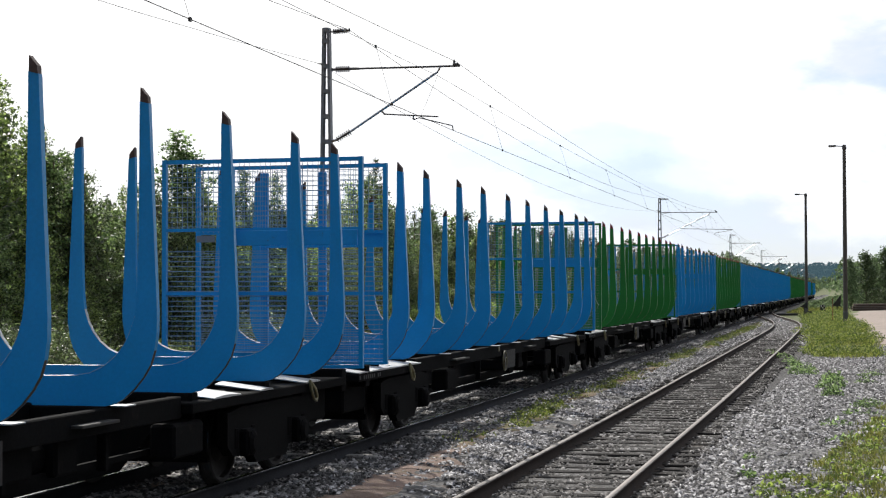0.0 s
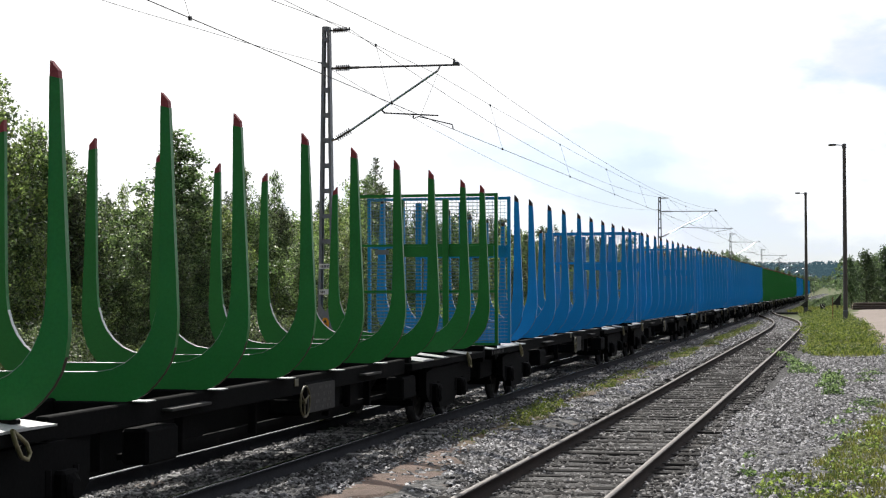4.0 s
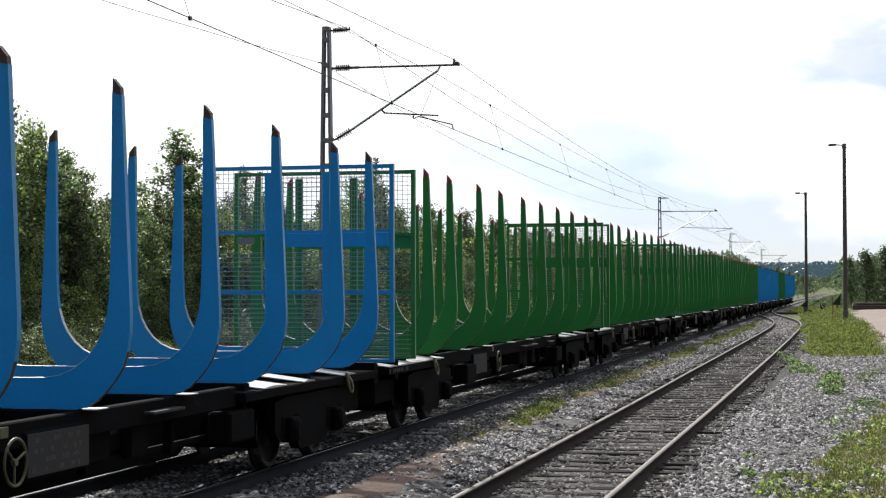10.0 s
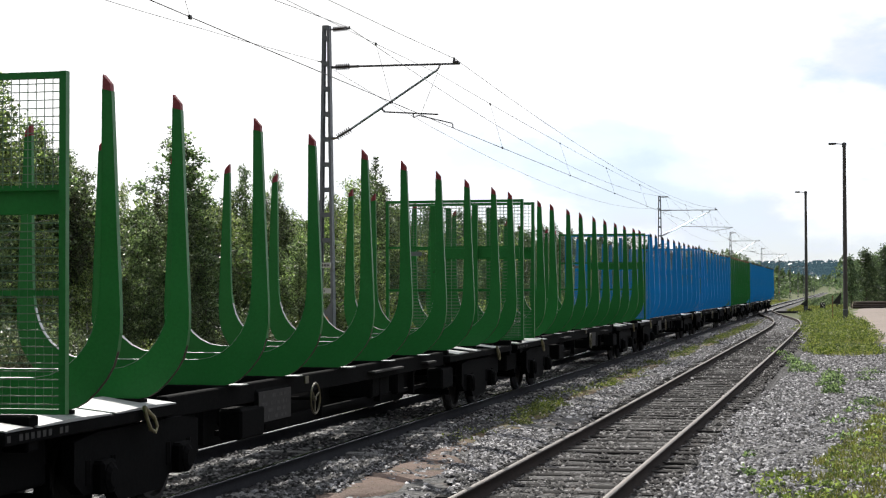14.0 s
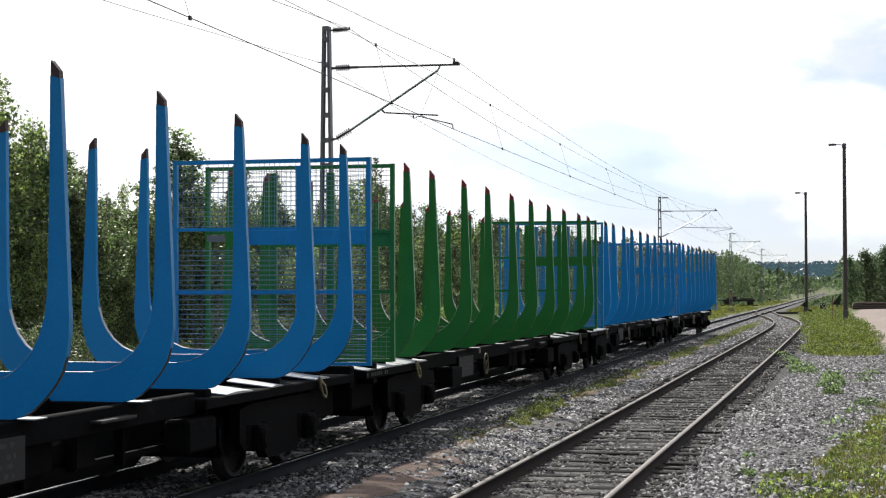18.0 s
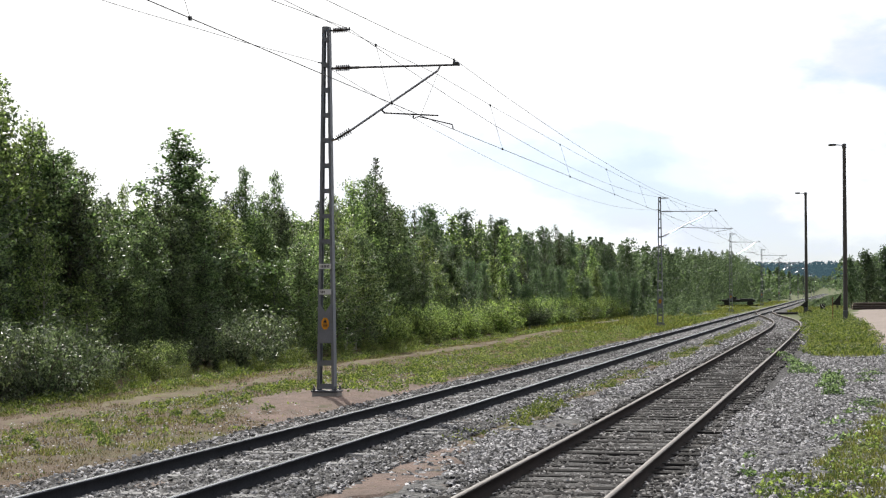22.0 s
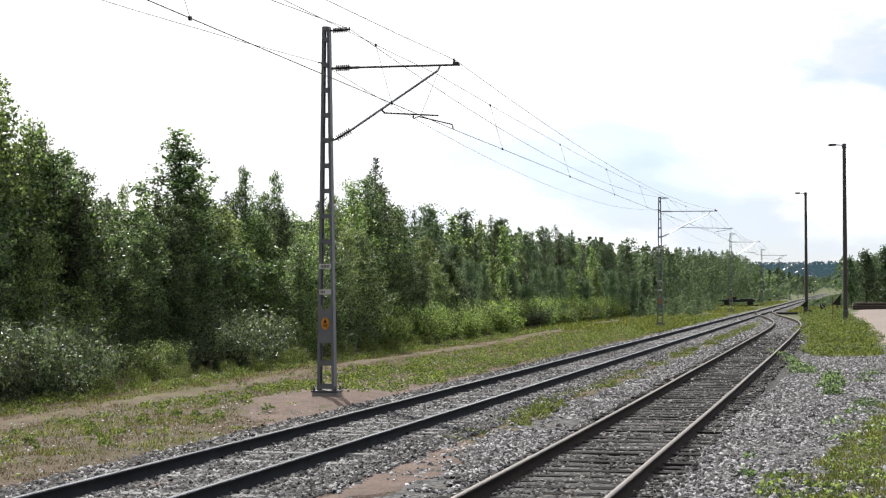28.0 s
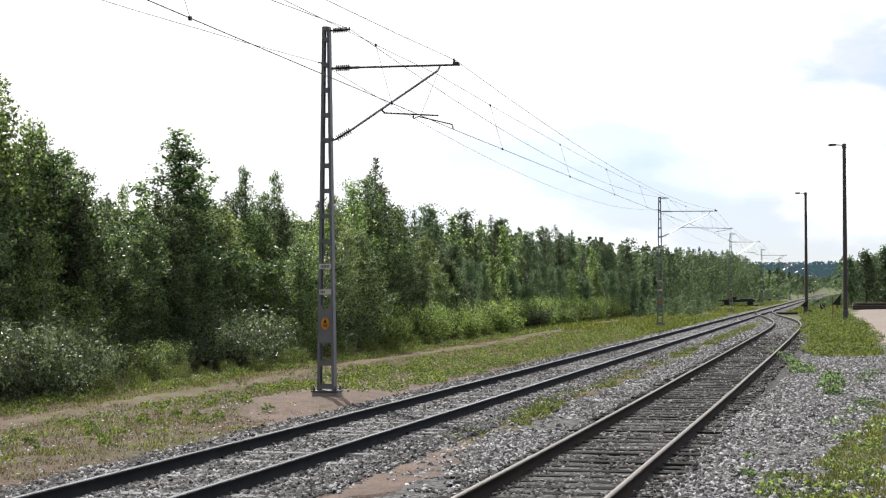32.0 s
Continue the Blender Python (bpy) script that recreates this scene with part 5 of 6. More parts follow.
def birch(seed, h, spread, n_leaf, leaf=0.085, low=0.10, leaf_name="leaf", wood_mat="birch", label="slender young birch with small glossy leaves", name="birch", clump=0.15, cone=False, twigs=True):
    rs, rng = np.random.RandomState(seed), random.Random(seed)
    store = ([], [])
    bend = Vector((rng.uniform(-0.3, 0.3), rng.uniform(-0.3, 0.3), 0))
    trunk = [Vector((0, 0, -0.25)) + bend * (u * u) + Vector((0, 0, (h * 0.97 + 0.25) * u)) for u in [i / 8 for i in range(9)]]
    r0 = 0.011 * h + 0.012
    tube(store, trunk, [r0 * (1 - 0.93 * i / 8) for i in range(9)], 7)
    cl, wt = [], []
    limbs = int(26 + 5.0 * h)
    for i in range(limbs):
        u = low + (0.97 - low) * (i + rng.random() * 0.8) / limbs
        p = trunk[0].lerp(trunk[8], u) + bend * (u * u - u)
        az = i * 2.399 + rng.uniform(-0.5, 0.5)
        k = (u - low) / (1 - low)
        full = math.sin(math.pi * (0.16 + 0.84 * k) ** 0.75) if not cone else (1 - k) ** 0.85
        ln = spread * ((0.05 if cone else 0.22) + 0.95 * full) * rng.uniform(0.6, 1.15)
        rise = radians(rng.uniform(18, 46) + 26 * k)
        d = Vector((math.cos(az) * math.cos(rise), math.sin(az) * math.cos(rise), math.sin(rise)))
        pts = [p + d * ln * v + Vector((0, 0, -0.16 * ln * v * v)) for v in (0, 0.5, 1.0)]
        rr = r0 * 0.33 * (1 - 0.6 * u)
        tube(store, pts, [rr, rr * 0.6, rr * 0.15], 3)
        for j in range(3 + int(ln * 10)):
            v = rng.uniform(0.22, 1.05)
            q = pts[0].lerp(pts[2], v) + Vector((0, 0, 0.02))
            tw = Vector((rng.gauss(0, 1), rng.gauss(0, 1), rng.gauss(-0.05, 0.7))).normalized() * rng.uniform(0.08, 0.42) * (1.15 - 0.6 * k)
            if j % 5 == 0 and twigs:
                tube(store, [q, q + tw], [rr * 0.3, 0.003], 3)
            cl.append(q + tw)
            wt.append(rng.uniform(0.1, 2.0) ** 1.5 * (0.55 + 0.45 * min(1, ln)))
    cl = np.array([tuple(c) for c in cl])
    wt = np.array(wt)
    idx = rs.choice(len(cl), n_leaf, p=wt / wt.sum())
    tight = (1.15 - 0.6 * cl[idx, 2] / h)[:, None]
    c = cl[idx] + rs.normal(0, clump, (n_leaf, 3)) * np.array([1, 1, 0.9]) * tight
    v, f = leaves(c, leaf * 1.25, leaf * 0.85, rs, up=0.7)
    return tree_thing(name, label, store, wood_mat, v, f, leaf_name, "trees of the wood")


def conifer(seed, h, spread, n_leaf, label="dark young spruce with drooping boughs", name="spruce", leaf_name="needle", needle=(0.20, 0.05)):
    rs, rng = np.random.RandomState(seed), random.Random(seed)
    store = ([], [])
    trunk = [Vector((0, 0, -0.25 + (h + 0.25) * i / 6)) for i in range(7)]
    r0 = 0.013 * h + 0.01
    tube(store, trunk, [r0 * (1 - 0.95 * i / 6) for i in range(7)], 7)
    C, D, Wt = [], [], []
    z, k = 0.35, 0
    while z < h * 0.985:
        u = z / h
        for b in range(rng.choice((5, 6, 7))):
            az = k * 0.7 + b * 2 * math.pi / 6 + rng.uniform(-0.35, 0.35)
            ln = (spread * (1 - u) ** 0.8 + 0.04) * rng.uniform(0.5, 1.2)
            droop = -0.25 + 1.0 * u
            out = Vector((math.cos(az), math.sin(az), droop)).normalized()
            p0 = Vector((0, 0, z))
            p1 = p0 + out * ln * 0.6
            p2 = p0 + out * ln + Vector((0, 0, 0.10 * ln))
            tube(store, [p0, p1, p2], [r0 * 0.25 * (1.1 - u), r0 * 0.15 * (1.1 - u), 0.004], 3)
            m = max(3, int(9 * ln))
            for q in range(m):
                v = (q + 0.5) / m
                a = p0.lerp(p1, v / 0.6) if v < 0.6 else p1.lerp(p2, (v - 0.6) / 0.4)
                C.append(tuple(a)); D.append(tuple(out)); Wt.append((0.25 + 0.75 * v + 0.2 * rng.random()) * min(1, 0.12 + 1.6 * ln / spread))
        z += (0.13 + 0.14 * (1 - u)) * rng.uniform(0.8, 1.2)
        k += 1
    C, D, Wt = np.array(C), np.array(D), np.array(Wt)
    idx = rs.choice(len(C), n_leaf, p=Wt / Wt.sum())
    small = (1.1 - 0.85 * C[idx, 2] / h)[:, None]
    c = C[idx] + rs.normal(0, 0.085, (n_leaf, 3)) * np.array([1, 1, 0.7]) * small
    side = np.cross(D[idx], np.array([0, 0, 1.0])) * rs.choice((-1, 1), n_leaf)[:, None]
    v, f = leaves(c, needle[0], needle[1], rs, along=D[idx] * 0.8 + side * 0.7 + np.array([0, 0, 0.15]), grow=0.35 + 0.65 * small)
    return tree_thing(name, label, store, "bark", v, f, leaf_name, "trees of the wood")


def shrub(seed, h, spread, n_leaf, leaf_name="willow", leaf=0.085, label="pale-leaved willow shrub at the edge of the wood", stems=9, name="willow_shrub", slim=0.5):
    rs, rng = np.random.RandomState(seed), random.Random(seed)
    store = ([], [])
    cl = []
    for i in range(stems):
        az = i * 2.399 + rng.uniform(-0.4, 0.4)
        ln = h * rng.uniform(0.7, 1.1)
        lean = spread / h * rng.uniform(0.15, 1.0)
        d = Vector((math.cos(az) * lean, math.sin(az) * lean, 1)).normalized()
        p = [Vector((0.1 * math.cos(az), 0.1 * math.sin(az), -0.08)) + d * ln * u + Vector((math.cos(az), math.sin(az), -0.35)) * (0.12 * ln * u * u) for u in (0, 0.35, 0.7, 1.0)]
        rr = 0.008 + 0.006 * h
        tube(store, p, [rr, rr * 0.75, rr * 0.5, 0.003], 4)
        for j in range(16):
            v = rng.uniform(0.12, 1.05)
            q = p[0].lerp(p[3], v)
            tw = Vector((rng.gauss(0, 1), rng.gauss(0, 1), rng.gauss(0.2, 0.7))).normalized() * rng.uniform(0.05, 0.34) * min(1.5, h)
            if j % 3 == 0:
                tube(store, [q, q + tw], [rr * 0.4, 0.002], 3)
            cl.append(tuple(q + tw))
    cl = np.array(cl)
    c = cl[rs.randint(0, len(cl), n_leaf)] + rs.normal(0, 0.10 * min(1.4, h), (n_leaf, 3))
    c[:, 2] = np.maximum(c[:, 2], 0.03)
    v, f = leaves(c, leaf * 1.4, leaf * slim, rs)
    t = tagged(empty(name), label, "shrub", group="shrubs")
    share("stem", np_mesh("stem", [tuple(q) for q in store[0]], store[1], "bark", smooth=True), t)
    share("foliage", np_mesh("foliage", v, f, leaf_name), t)
    return t


def scaled(x, y, s, turn, sx=1.0):
    return Matrix.Translation((x, y, soil(x, y) - 0.04)) @ Euler((0, 0, turn)).to_matrix().to_4x4() @ Matrix.Diagonal((s * sx, s * sx, s, 1))


def again(proto, m):
    """A copy at m, free of the size that the first one was given."""
    k = proto.scale
    return copy_thing(proto, m @ Matrix.Diagonal((1 / k.x, 1 / k.y, 1 / k.z, 1)))


# height of the wood's edge along the line, as it stands 22 m off
EDGE_H = [(20, 7.8), (41, 7.6), (44, 7.0), (46, 6.2), (48, 5.3), (50, 5.4), (56, 5.9), (60, 5.9), (66, 5.6), (70, 5.8), (74, 6.5), (84, 6.8), (87, 6.2), (92, 6.5), (95, 6.2), (100, 6.9), (104, 6.5), (112, 7.0), (119, 6.1),
          (128, 6.5), (137, 6.9), (145, 6.6), (161, 7.3), (188, 7.4), (207, 7.3), (262, 7.8), (380, 9.2), (480, 10.0)]


def make_wood():
    near = [birch(11, 6.0, 1.35, 8200, 0.064, clump=0.12), birch(12, 6.0, 1.35, 10500, 0.064, clump=0.12, leaf_name="leaf_dark", wood_mat="bark", name="alder", label="dense dark-leaved alder at the edge of the wood"),
            birch(13, 6.0, 1.45, 9000, 0.064, low=0.05, clump=0.12), birch(14, 6.0, 1.25, 10000, 0.061, clump=0.12, leaf_name="willow", wood_mat="bark", name="grey_willow", label="tall grey willow with silvery leaves")]
    aspen = birch(21, 6.2, 2.15, 21000, 0.060, clump=0.11, leaf_name="leaf_dark", wood_mat="bark", cone=True, name="aspen", label="cone-shaped dark aspen standing out of the wood")
    spruce = conifer(22, 6.3, 1.35, 11000, needle=(0.16, 0.04))
    mid = [birch(31, 6.0, 1.25, 5600, 0.092, leaf_name="far_leaf", clump=0.17, twigs=False), birch(32, 6.0, 1.15, 5600, 0.094, twigs=False, leaf_name="grey_leaf", wood_mat="bark", name="alder", label="dense dark-leaved alder in the wood", clump=0.18),
           birch(34, 6.0, 1.3, 5600, 0.092, twigs=False, leaf_name="leaf", cone=True, name="birch", label="pointed young birch in the wood", clump=0.14)]
    mid_spruce = [conifer(33, 6.3, 1.5, 4600, needle=(0.26, 0.06)), conifer(35, 6.3, 1.15, 4200, needle=(0.24, 0.06), name="pine", leaf_name="needle", label="young pine with dense dark needles")]
    rng = random.Random(7)
    used = set()

    def put(proto, x, y, h, sx=1.0):
        m = scaled(x, y, h / TALL[proto.name], rng.uniform(0, 6.28), sx)
        if proto in used:
            again(proto, m)
        else:
            used.add(proto)
            proto.matrix_world = m

    # trees that stand out of the edge
    for kind, x, y, h, sx in ((near[0], -22.0, 41.0, 8.6, 1.0), (near[2], -22.2, 42.4, 8.4, 0.95), (near[0], -21.8, 43.4, 7.6, 0.9), (near[3], -22.0, 44.9, 7.5, 0.85), (near[0], -22.0, 46.0, 6.7, 0.95), (near[1], -21.6, 46.6, 6.3, 1.0),
                              (near[1], -21.2, 43.6, 6.6, 1.2), (near[1], -21.0, 45.2, 5.8, 1.2), (near[0], -22.2, 50.6, 6.2, 0.5), (near[3], -22.0, 52.8, 5.9, 0.7), (aspen, -22.0, 55.6, 8.3, 1.35), (near[0], -22.3, 57.6, 6.6, 0.7),
                              (near[1], -22.0, 61.6, 7.4, 0.55), (near[1], -22.0, 64.8, 7.4, 0.5), (near[1], -22.2, 66.0, 6.0, 0.6),
                              (near[2], -21.0, 70.6, 6.7, 1.0), (near[0], -21.4, 74.0, 7.7, 1.0), (near[1], -21.8, 77.4, 8.1, 1.0), (spruce, -22.0, 80.2, 9.1, 1.0), (near[1], -22.0, 81.6, 8.0, 0.75), (near[3], -21.6, 79.0, 7.0, 1.0),
                              (near[1], -21.0, 76.0, 6.4, 1.1), (near[1], -21.9, 84.0, 6.8, 0.9)):
        put(kind, x, y, h, sx)
    for kind, x, y, h, sx in ((near[1], -21.4, 48.2, 5.2, 1.2), (near[1], -21.6, 50.4, 5.3, 1.2), (near[1], -21.2, 52.2, 5.5, 1.2), (near[1], -21.6, 54.4, 6.1, 1.2), (near[2], -21.4, 56.8, 5.8, 1.1), (near[2], -21.6, 59.0, 5.6, 1.2),
                              (near[0], -21.4, 61.0, 5.7, 1.1), (near[3], -21.4, 63.2, 6.0, 1.1), (near[0], -21.6, 65.4, 5.9, 1.1), (near[1], -21.6, 67.8, 5.5, 1.1), (near[0], -21.4, 69.4, 5.7, 1.0), (near[1], -22.4, 61.6, 6.6, 0.8), (near[1], -22.4, 65.0, 6.6, 0.8)):
        put(kind, x, y, h, sx)
    # a dark group nearer the line
    for kind, x, y, h, sx in ((near[1], -18.6, 57.5, 4.2, 1.3), (near[2], -18.9, 59.6, 4.6, 1.2), (near[1], -18.4, 61.4, 4.4, 1.3), (near[0], -18.7, 63.8, 4.9, 1.15), (near[1], -18.5, 65.6, 4.7, 1.2), (near[0], -19.4, 67.5, 5.2, 1.1)):
        put(kind, x, y, h, sx)
    # the edge and the depth of the wood
    for r, (x0, f) in enumerate(((-20.3, 0.66), (-21.3, 0.92), (-23.0, 1.10), (-25.2, 1.16), (-28.0, 1.2))):
        y = 33.0 + r * 4
        while y < (92 if r < 4 else 112):
            x = x0 + rng.uniform(-0.5, 0.5)
            kind = rng.choice((near[0], near[1], near[2], near[1], near[3], near[1], near[0]) if r else (near[1], near[1], near[0], near[1])) if r < 2 else rng.choice((mid[0], mid[1], mid[1], mid[2], mid_spruce[0]))
            put(kind, x, y, smooth_at(EDGE_H, y * -22 / x) * f * rng.uniform(0.80, 1.0), rng.uniform(0.95, 1.2))
            y += rng.uniform(2.0, 3.2) * (1 + 0.15 * r)
    for r, (x0, f) in enumerate(((-20.2, 0.64), (-22.0, 0.94), (-24.4, 1.14), (-27.0, 1.22))):
        y = 88.0
        while y < 178:
            x = x0 + rng.uniform(-1.0, 1.0)
            kind = rng.choice((mid[0], mid[1], mid[0], mid[2], mid_spruce[0], mid_spruce[1])) if r else rng.choice((mid[0], mid[0], mid[2]))
            put(kind, x, y, smooth_at(EDGE_H, y * -22 / x) * f * rng.uniform(0.74, 1.08), rng.uniform(0.9, 1.2))
            y += rng.uniform(2.0, 3.2)


def woods_mass(name, label, seed, spots, leaf, per, material="far_leaf"):
    """Distant trees in one mesh: each is a stem of leaf clumps, pointed or round. spots: x, y, height, width."""
    rs = np.random.RandomState(seed)
    V, F, base = [], [], 0
    for x, y, h, w, z in spots:
        pointed = rs.rand() < 0.7
        u = rs.rand(per) ** 0.8
        prof = (1 - u) * 1.0 + 0.06 if pointed else np.sin(np.pi * (0.12 + 0.86 * u)) ** 0.7
        a = rs.rand(per) * 6.283
        rad = w * prof * (0.55 + 0.5 * rs.rand(per)) * (1 + 0.25 * np.sin(a * 3 + u * 9))
        c = np.stack([x + rad * np.cos(a), y + rad * np.sin(a), z + h * (0.04 + 0.96 * u)], 1)
        v, f = leaves(c, leaf, leaf * 0.8, rs)
        V.append(v); F.append(f + base); base += len(v)
    return tagged(new(name, np_mesh(name, np.concatenate(V), np.concatenate(F), material)), label, "woods", kind="stuff")


def make_far_woods():
    rng = random.Random(17)
    spots = []
    for i in range(620):
        y = 160 + 330 * (i / 620) ** 0.9 + rng.uniform(-3, 3)
        x = -21.5 - abs(rng.gauss(0, 1)) * 9 - rng.uniform(0, 2)
        h = smooth_at(EDGE_H, min(470, y)) * (0.5 + 0.6 * rng.random() ** 0.7) * (0.75 if x > -22.5 else 1.1)
        spots.append((x, y, h, h * rng.uniform(0.18, 0.32), soil(x, y)))
    woods_mass("far_woods", "mixed young wood along the line in the distance", 3, spots, 0.27, 380, "grey_leaf")
    spots = []
    for i in range(330):
        y = 150 + 300 * (i / 330) ** 1.2 + rng.uniform(-2, 2)
        x = rng.uniform(-21.0, -12.8)
        if 195 < y < 246 and x > -17:
            continue
        spots.append((x, y, rng.uniform(0.5, 2.0) * (1.0 if x < -16 else 0.4), rng.uniform(0.5, 1.3), soil(x, y)))
    for i in range(260):
        y = 215 + 260 * (i / 260) ** 1.2
        x = rng.uniform(-4.0, 0.6 + 0.004 * y)
        spots.append((x, y, rng.uniform(0.3, 1.1), rng.uniform(0.5, 1.4), soil(x, y)))
    woods_mass("far_scrub", "bright green scrub along the line in the distance", 9, spots, 0.16, 220, "far_leaf")
    spots = []
    for i in range(260):
        y = rng.uniform(90, 160)
        x = rng.uniform(-45, -28)
        spots.append((x, y, smooth_at(EDGE_H, y * -22 / x) * (0.6 - 0.02 * x) * rng.uniform(0.8, 1.0), rng.uniform(1.1, 1.8), soil(x, y)))
    for i in range(130):
        y = rng.uniform(30, 95)
        x = rng.uniform(-42, -29)
        spots.append((x, y, rng.uniform(4.4, 5.4), rng.uniform(1.1, 1.7), soil(x, y)))
    woods_mass("wood_interior", "dense trees deeper in the wood", 4, spots, 0.32, 300, "leaf_dark")
    # both sides of the line far ahead, and the low woods below the ridge
    spots = []
    for i in range(700):
        y = rng.uniform(430, 1250)
        x = -18 - rng.random() ** 1.5 * 150 + 0.006 * (y - 430)
        spots.append((x, y, rng.uniform(6, 9), rng.uniform(1.8, 3.0), soil(x, y)))
    for i in range(420):
        y = rng.uniform(330, 1250)
        x = 2 + 0.012 * (y - 330) + rng.random() ** 1.5 * 140
        spots.append((x, y, rng.uniform(3, 7), rng.uniform(1.8, 3.0), soil(x, y)))
    for i in range(60):
        y = rng.uniform(1120, 1300)
        x = rng.uniform(-25, 25)
        spots.append((x, y, rng.uniform(6, 9), rng.uniform(1.8, 3.0), soil(x, y)))
    woods_mass("distant_woods", "distant forest on both sides of the line", 5, spots, 0.95, 90)
    spots = []
    for i in range(6500):
        a = radians(rng.uniform(-18, 34))
        d = 1300 + 1850 * rng.random() ** 0.7
        x, y = -d * math.sin(a), d * math.cos(a)
        spots.append((x, y, rng.uniform(1.5, 3.5), rng.uniform(4, 9), soil(x, y)))
    woods_mass("ridge_forest", "forest covering the distant ridge, blue-green with painted haze", 6, spots, 4.0, 10, "hill")


def herbs(name, label, spots, n_leaf, hgt, leaf, material, seed, slim=0.45):
    """Low broad-leaved plants: clumps of leaves round the given (x, y, radius, amount) spots."""
    rs = np.random.RandomState(seed)
    cs = []
    for x, y, r, k in spots:
        m = max(4, int(n_leaf * k))
        a, d = rs.rand(m) * 6.283, r * np.sqrt(rs.rand(m))
        px, py = x + d * np.cos(a), y + d * np.sin(a)
        z0 = soil(x, y) + 0.03
        top = hgt * k ** 0.4 * (1 - 0.6 * (d / r) ** 2) * (0.4 + 0.6 * rs.rand(m))
        cs.append(np.stack([px, py, z0 + top * rs.rand(m) ** 0.6], 1))
    c = np.concatenate(cs)
    v, f = leaves(c, leaf * 1.3, leaf * slim * 1.3, rs, up=0.2)
    return tagged(new(name, np_mesh(name, v, f, material)), label, "plants", kind="stuff")


def blades(name, label, xs, ys, zs, hgt, width, material, seed, short=False):
    """Grass: bent blades of two segments."""
    rs = np.random.RandomState(seed)
    n = len(xs)
    a = rs.rand(n) * 6.283
    h = hgt * (0.4 + 0.9 * rs.rand(n))
    lean = 1.1 * rs.rand(n)
    w = width * (0.6 + 0.8 * rs.rand(n))
    dx, dy = np.cos(a), np.sin(a)
    b = rs.rand(n) * 6.283
    sx, sy = np.cos(b) * w / 2, np.sin(b) * w / 2
    base = np.stack([xs, ys, zs], 1)
    mid = base + np.stack([dx * h * lean * 0.35, dy * h * lean * 0.35, h * 0.6], 1)
    tip = base + np.stack([dx * h * lean, dy * h * lean, h], 1)
    s = np.stack([sx, sy, np.zeros(n)], 1)
    if short:
        v = np.stack([base - s, base + s, tip], 1).reshape(-1, 3)
        return tagged(new(name, np_mesh(name, v, np.arange(n * 3).reshape(-1, 3), material)), label, "grass", kind="stuff")
    v = np.stack([base - s, base + s, mid + s * 0.8, mid - s * 0.8, tip], 1).reshape(-1, 3)
    k = np.arange(n)[:, None] * 5
    f = np.concatenate([k + np.array([[0, 1, 2]]), k + np.array([[0, 2, 3]]), k + np.array([[3, 2, 4]])])
    return tagged(new(name, np_mesh(name, v, f, material)), label, "grass", kind="stuff")


def scatter(n, x0, x1, y0, y1, power, seed, want, lift=0.0):
    rs = np.random.RandomState(seed)
    y = y0 + (y1 - y0) * rs.rand(n) ** power
    x = x0 + (x1 - x0) * rs.rand(n)
    ok = np.array([want(a, b) for a, b in zip(x, y)])
    x, y = x[ok], y[ok]
    return x, y, np.array([soil(a, b) + lift for a, b in zip(x, y)])


def yard_edge(y):
    """Where the grass in the corner of the yard begins."""
    return smooth_at(((15, -1.1), (20, -0.9), (23, -0.55), (26, -0.45), (30, 0.05), (34, 0.45), (40, 1.0)), y)


def on_island(x, y):
    """The weedy strip between siding and road."""
    w = 0.3 * noise.noise(Vector((x * 1.5, y * 0.4, 60)))
    right = smooth_at(((60, 1.2), (88, 1.5), (120, 1.0), (149, 0.5), (180, 0.6)), y) + w
    left = smooth_at(((60, -0.4), (63, -0.95), (67, -1.55), (83, -2.0), (116, -2.35), (150, -3.0), (185, -4.5)), y) + w
    return left < x < right and y > 60.0 + 2.2 * abs(x - 0.3) + 8 * w


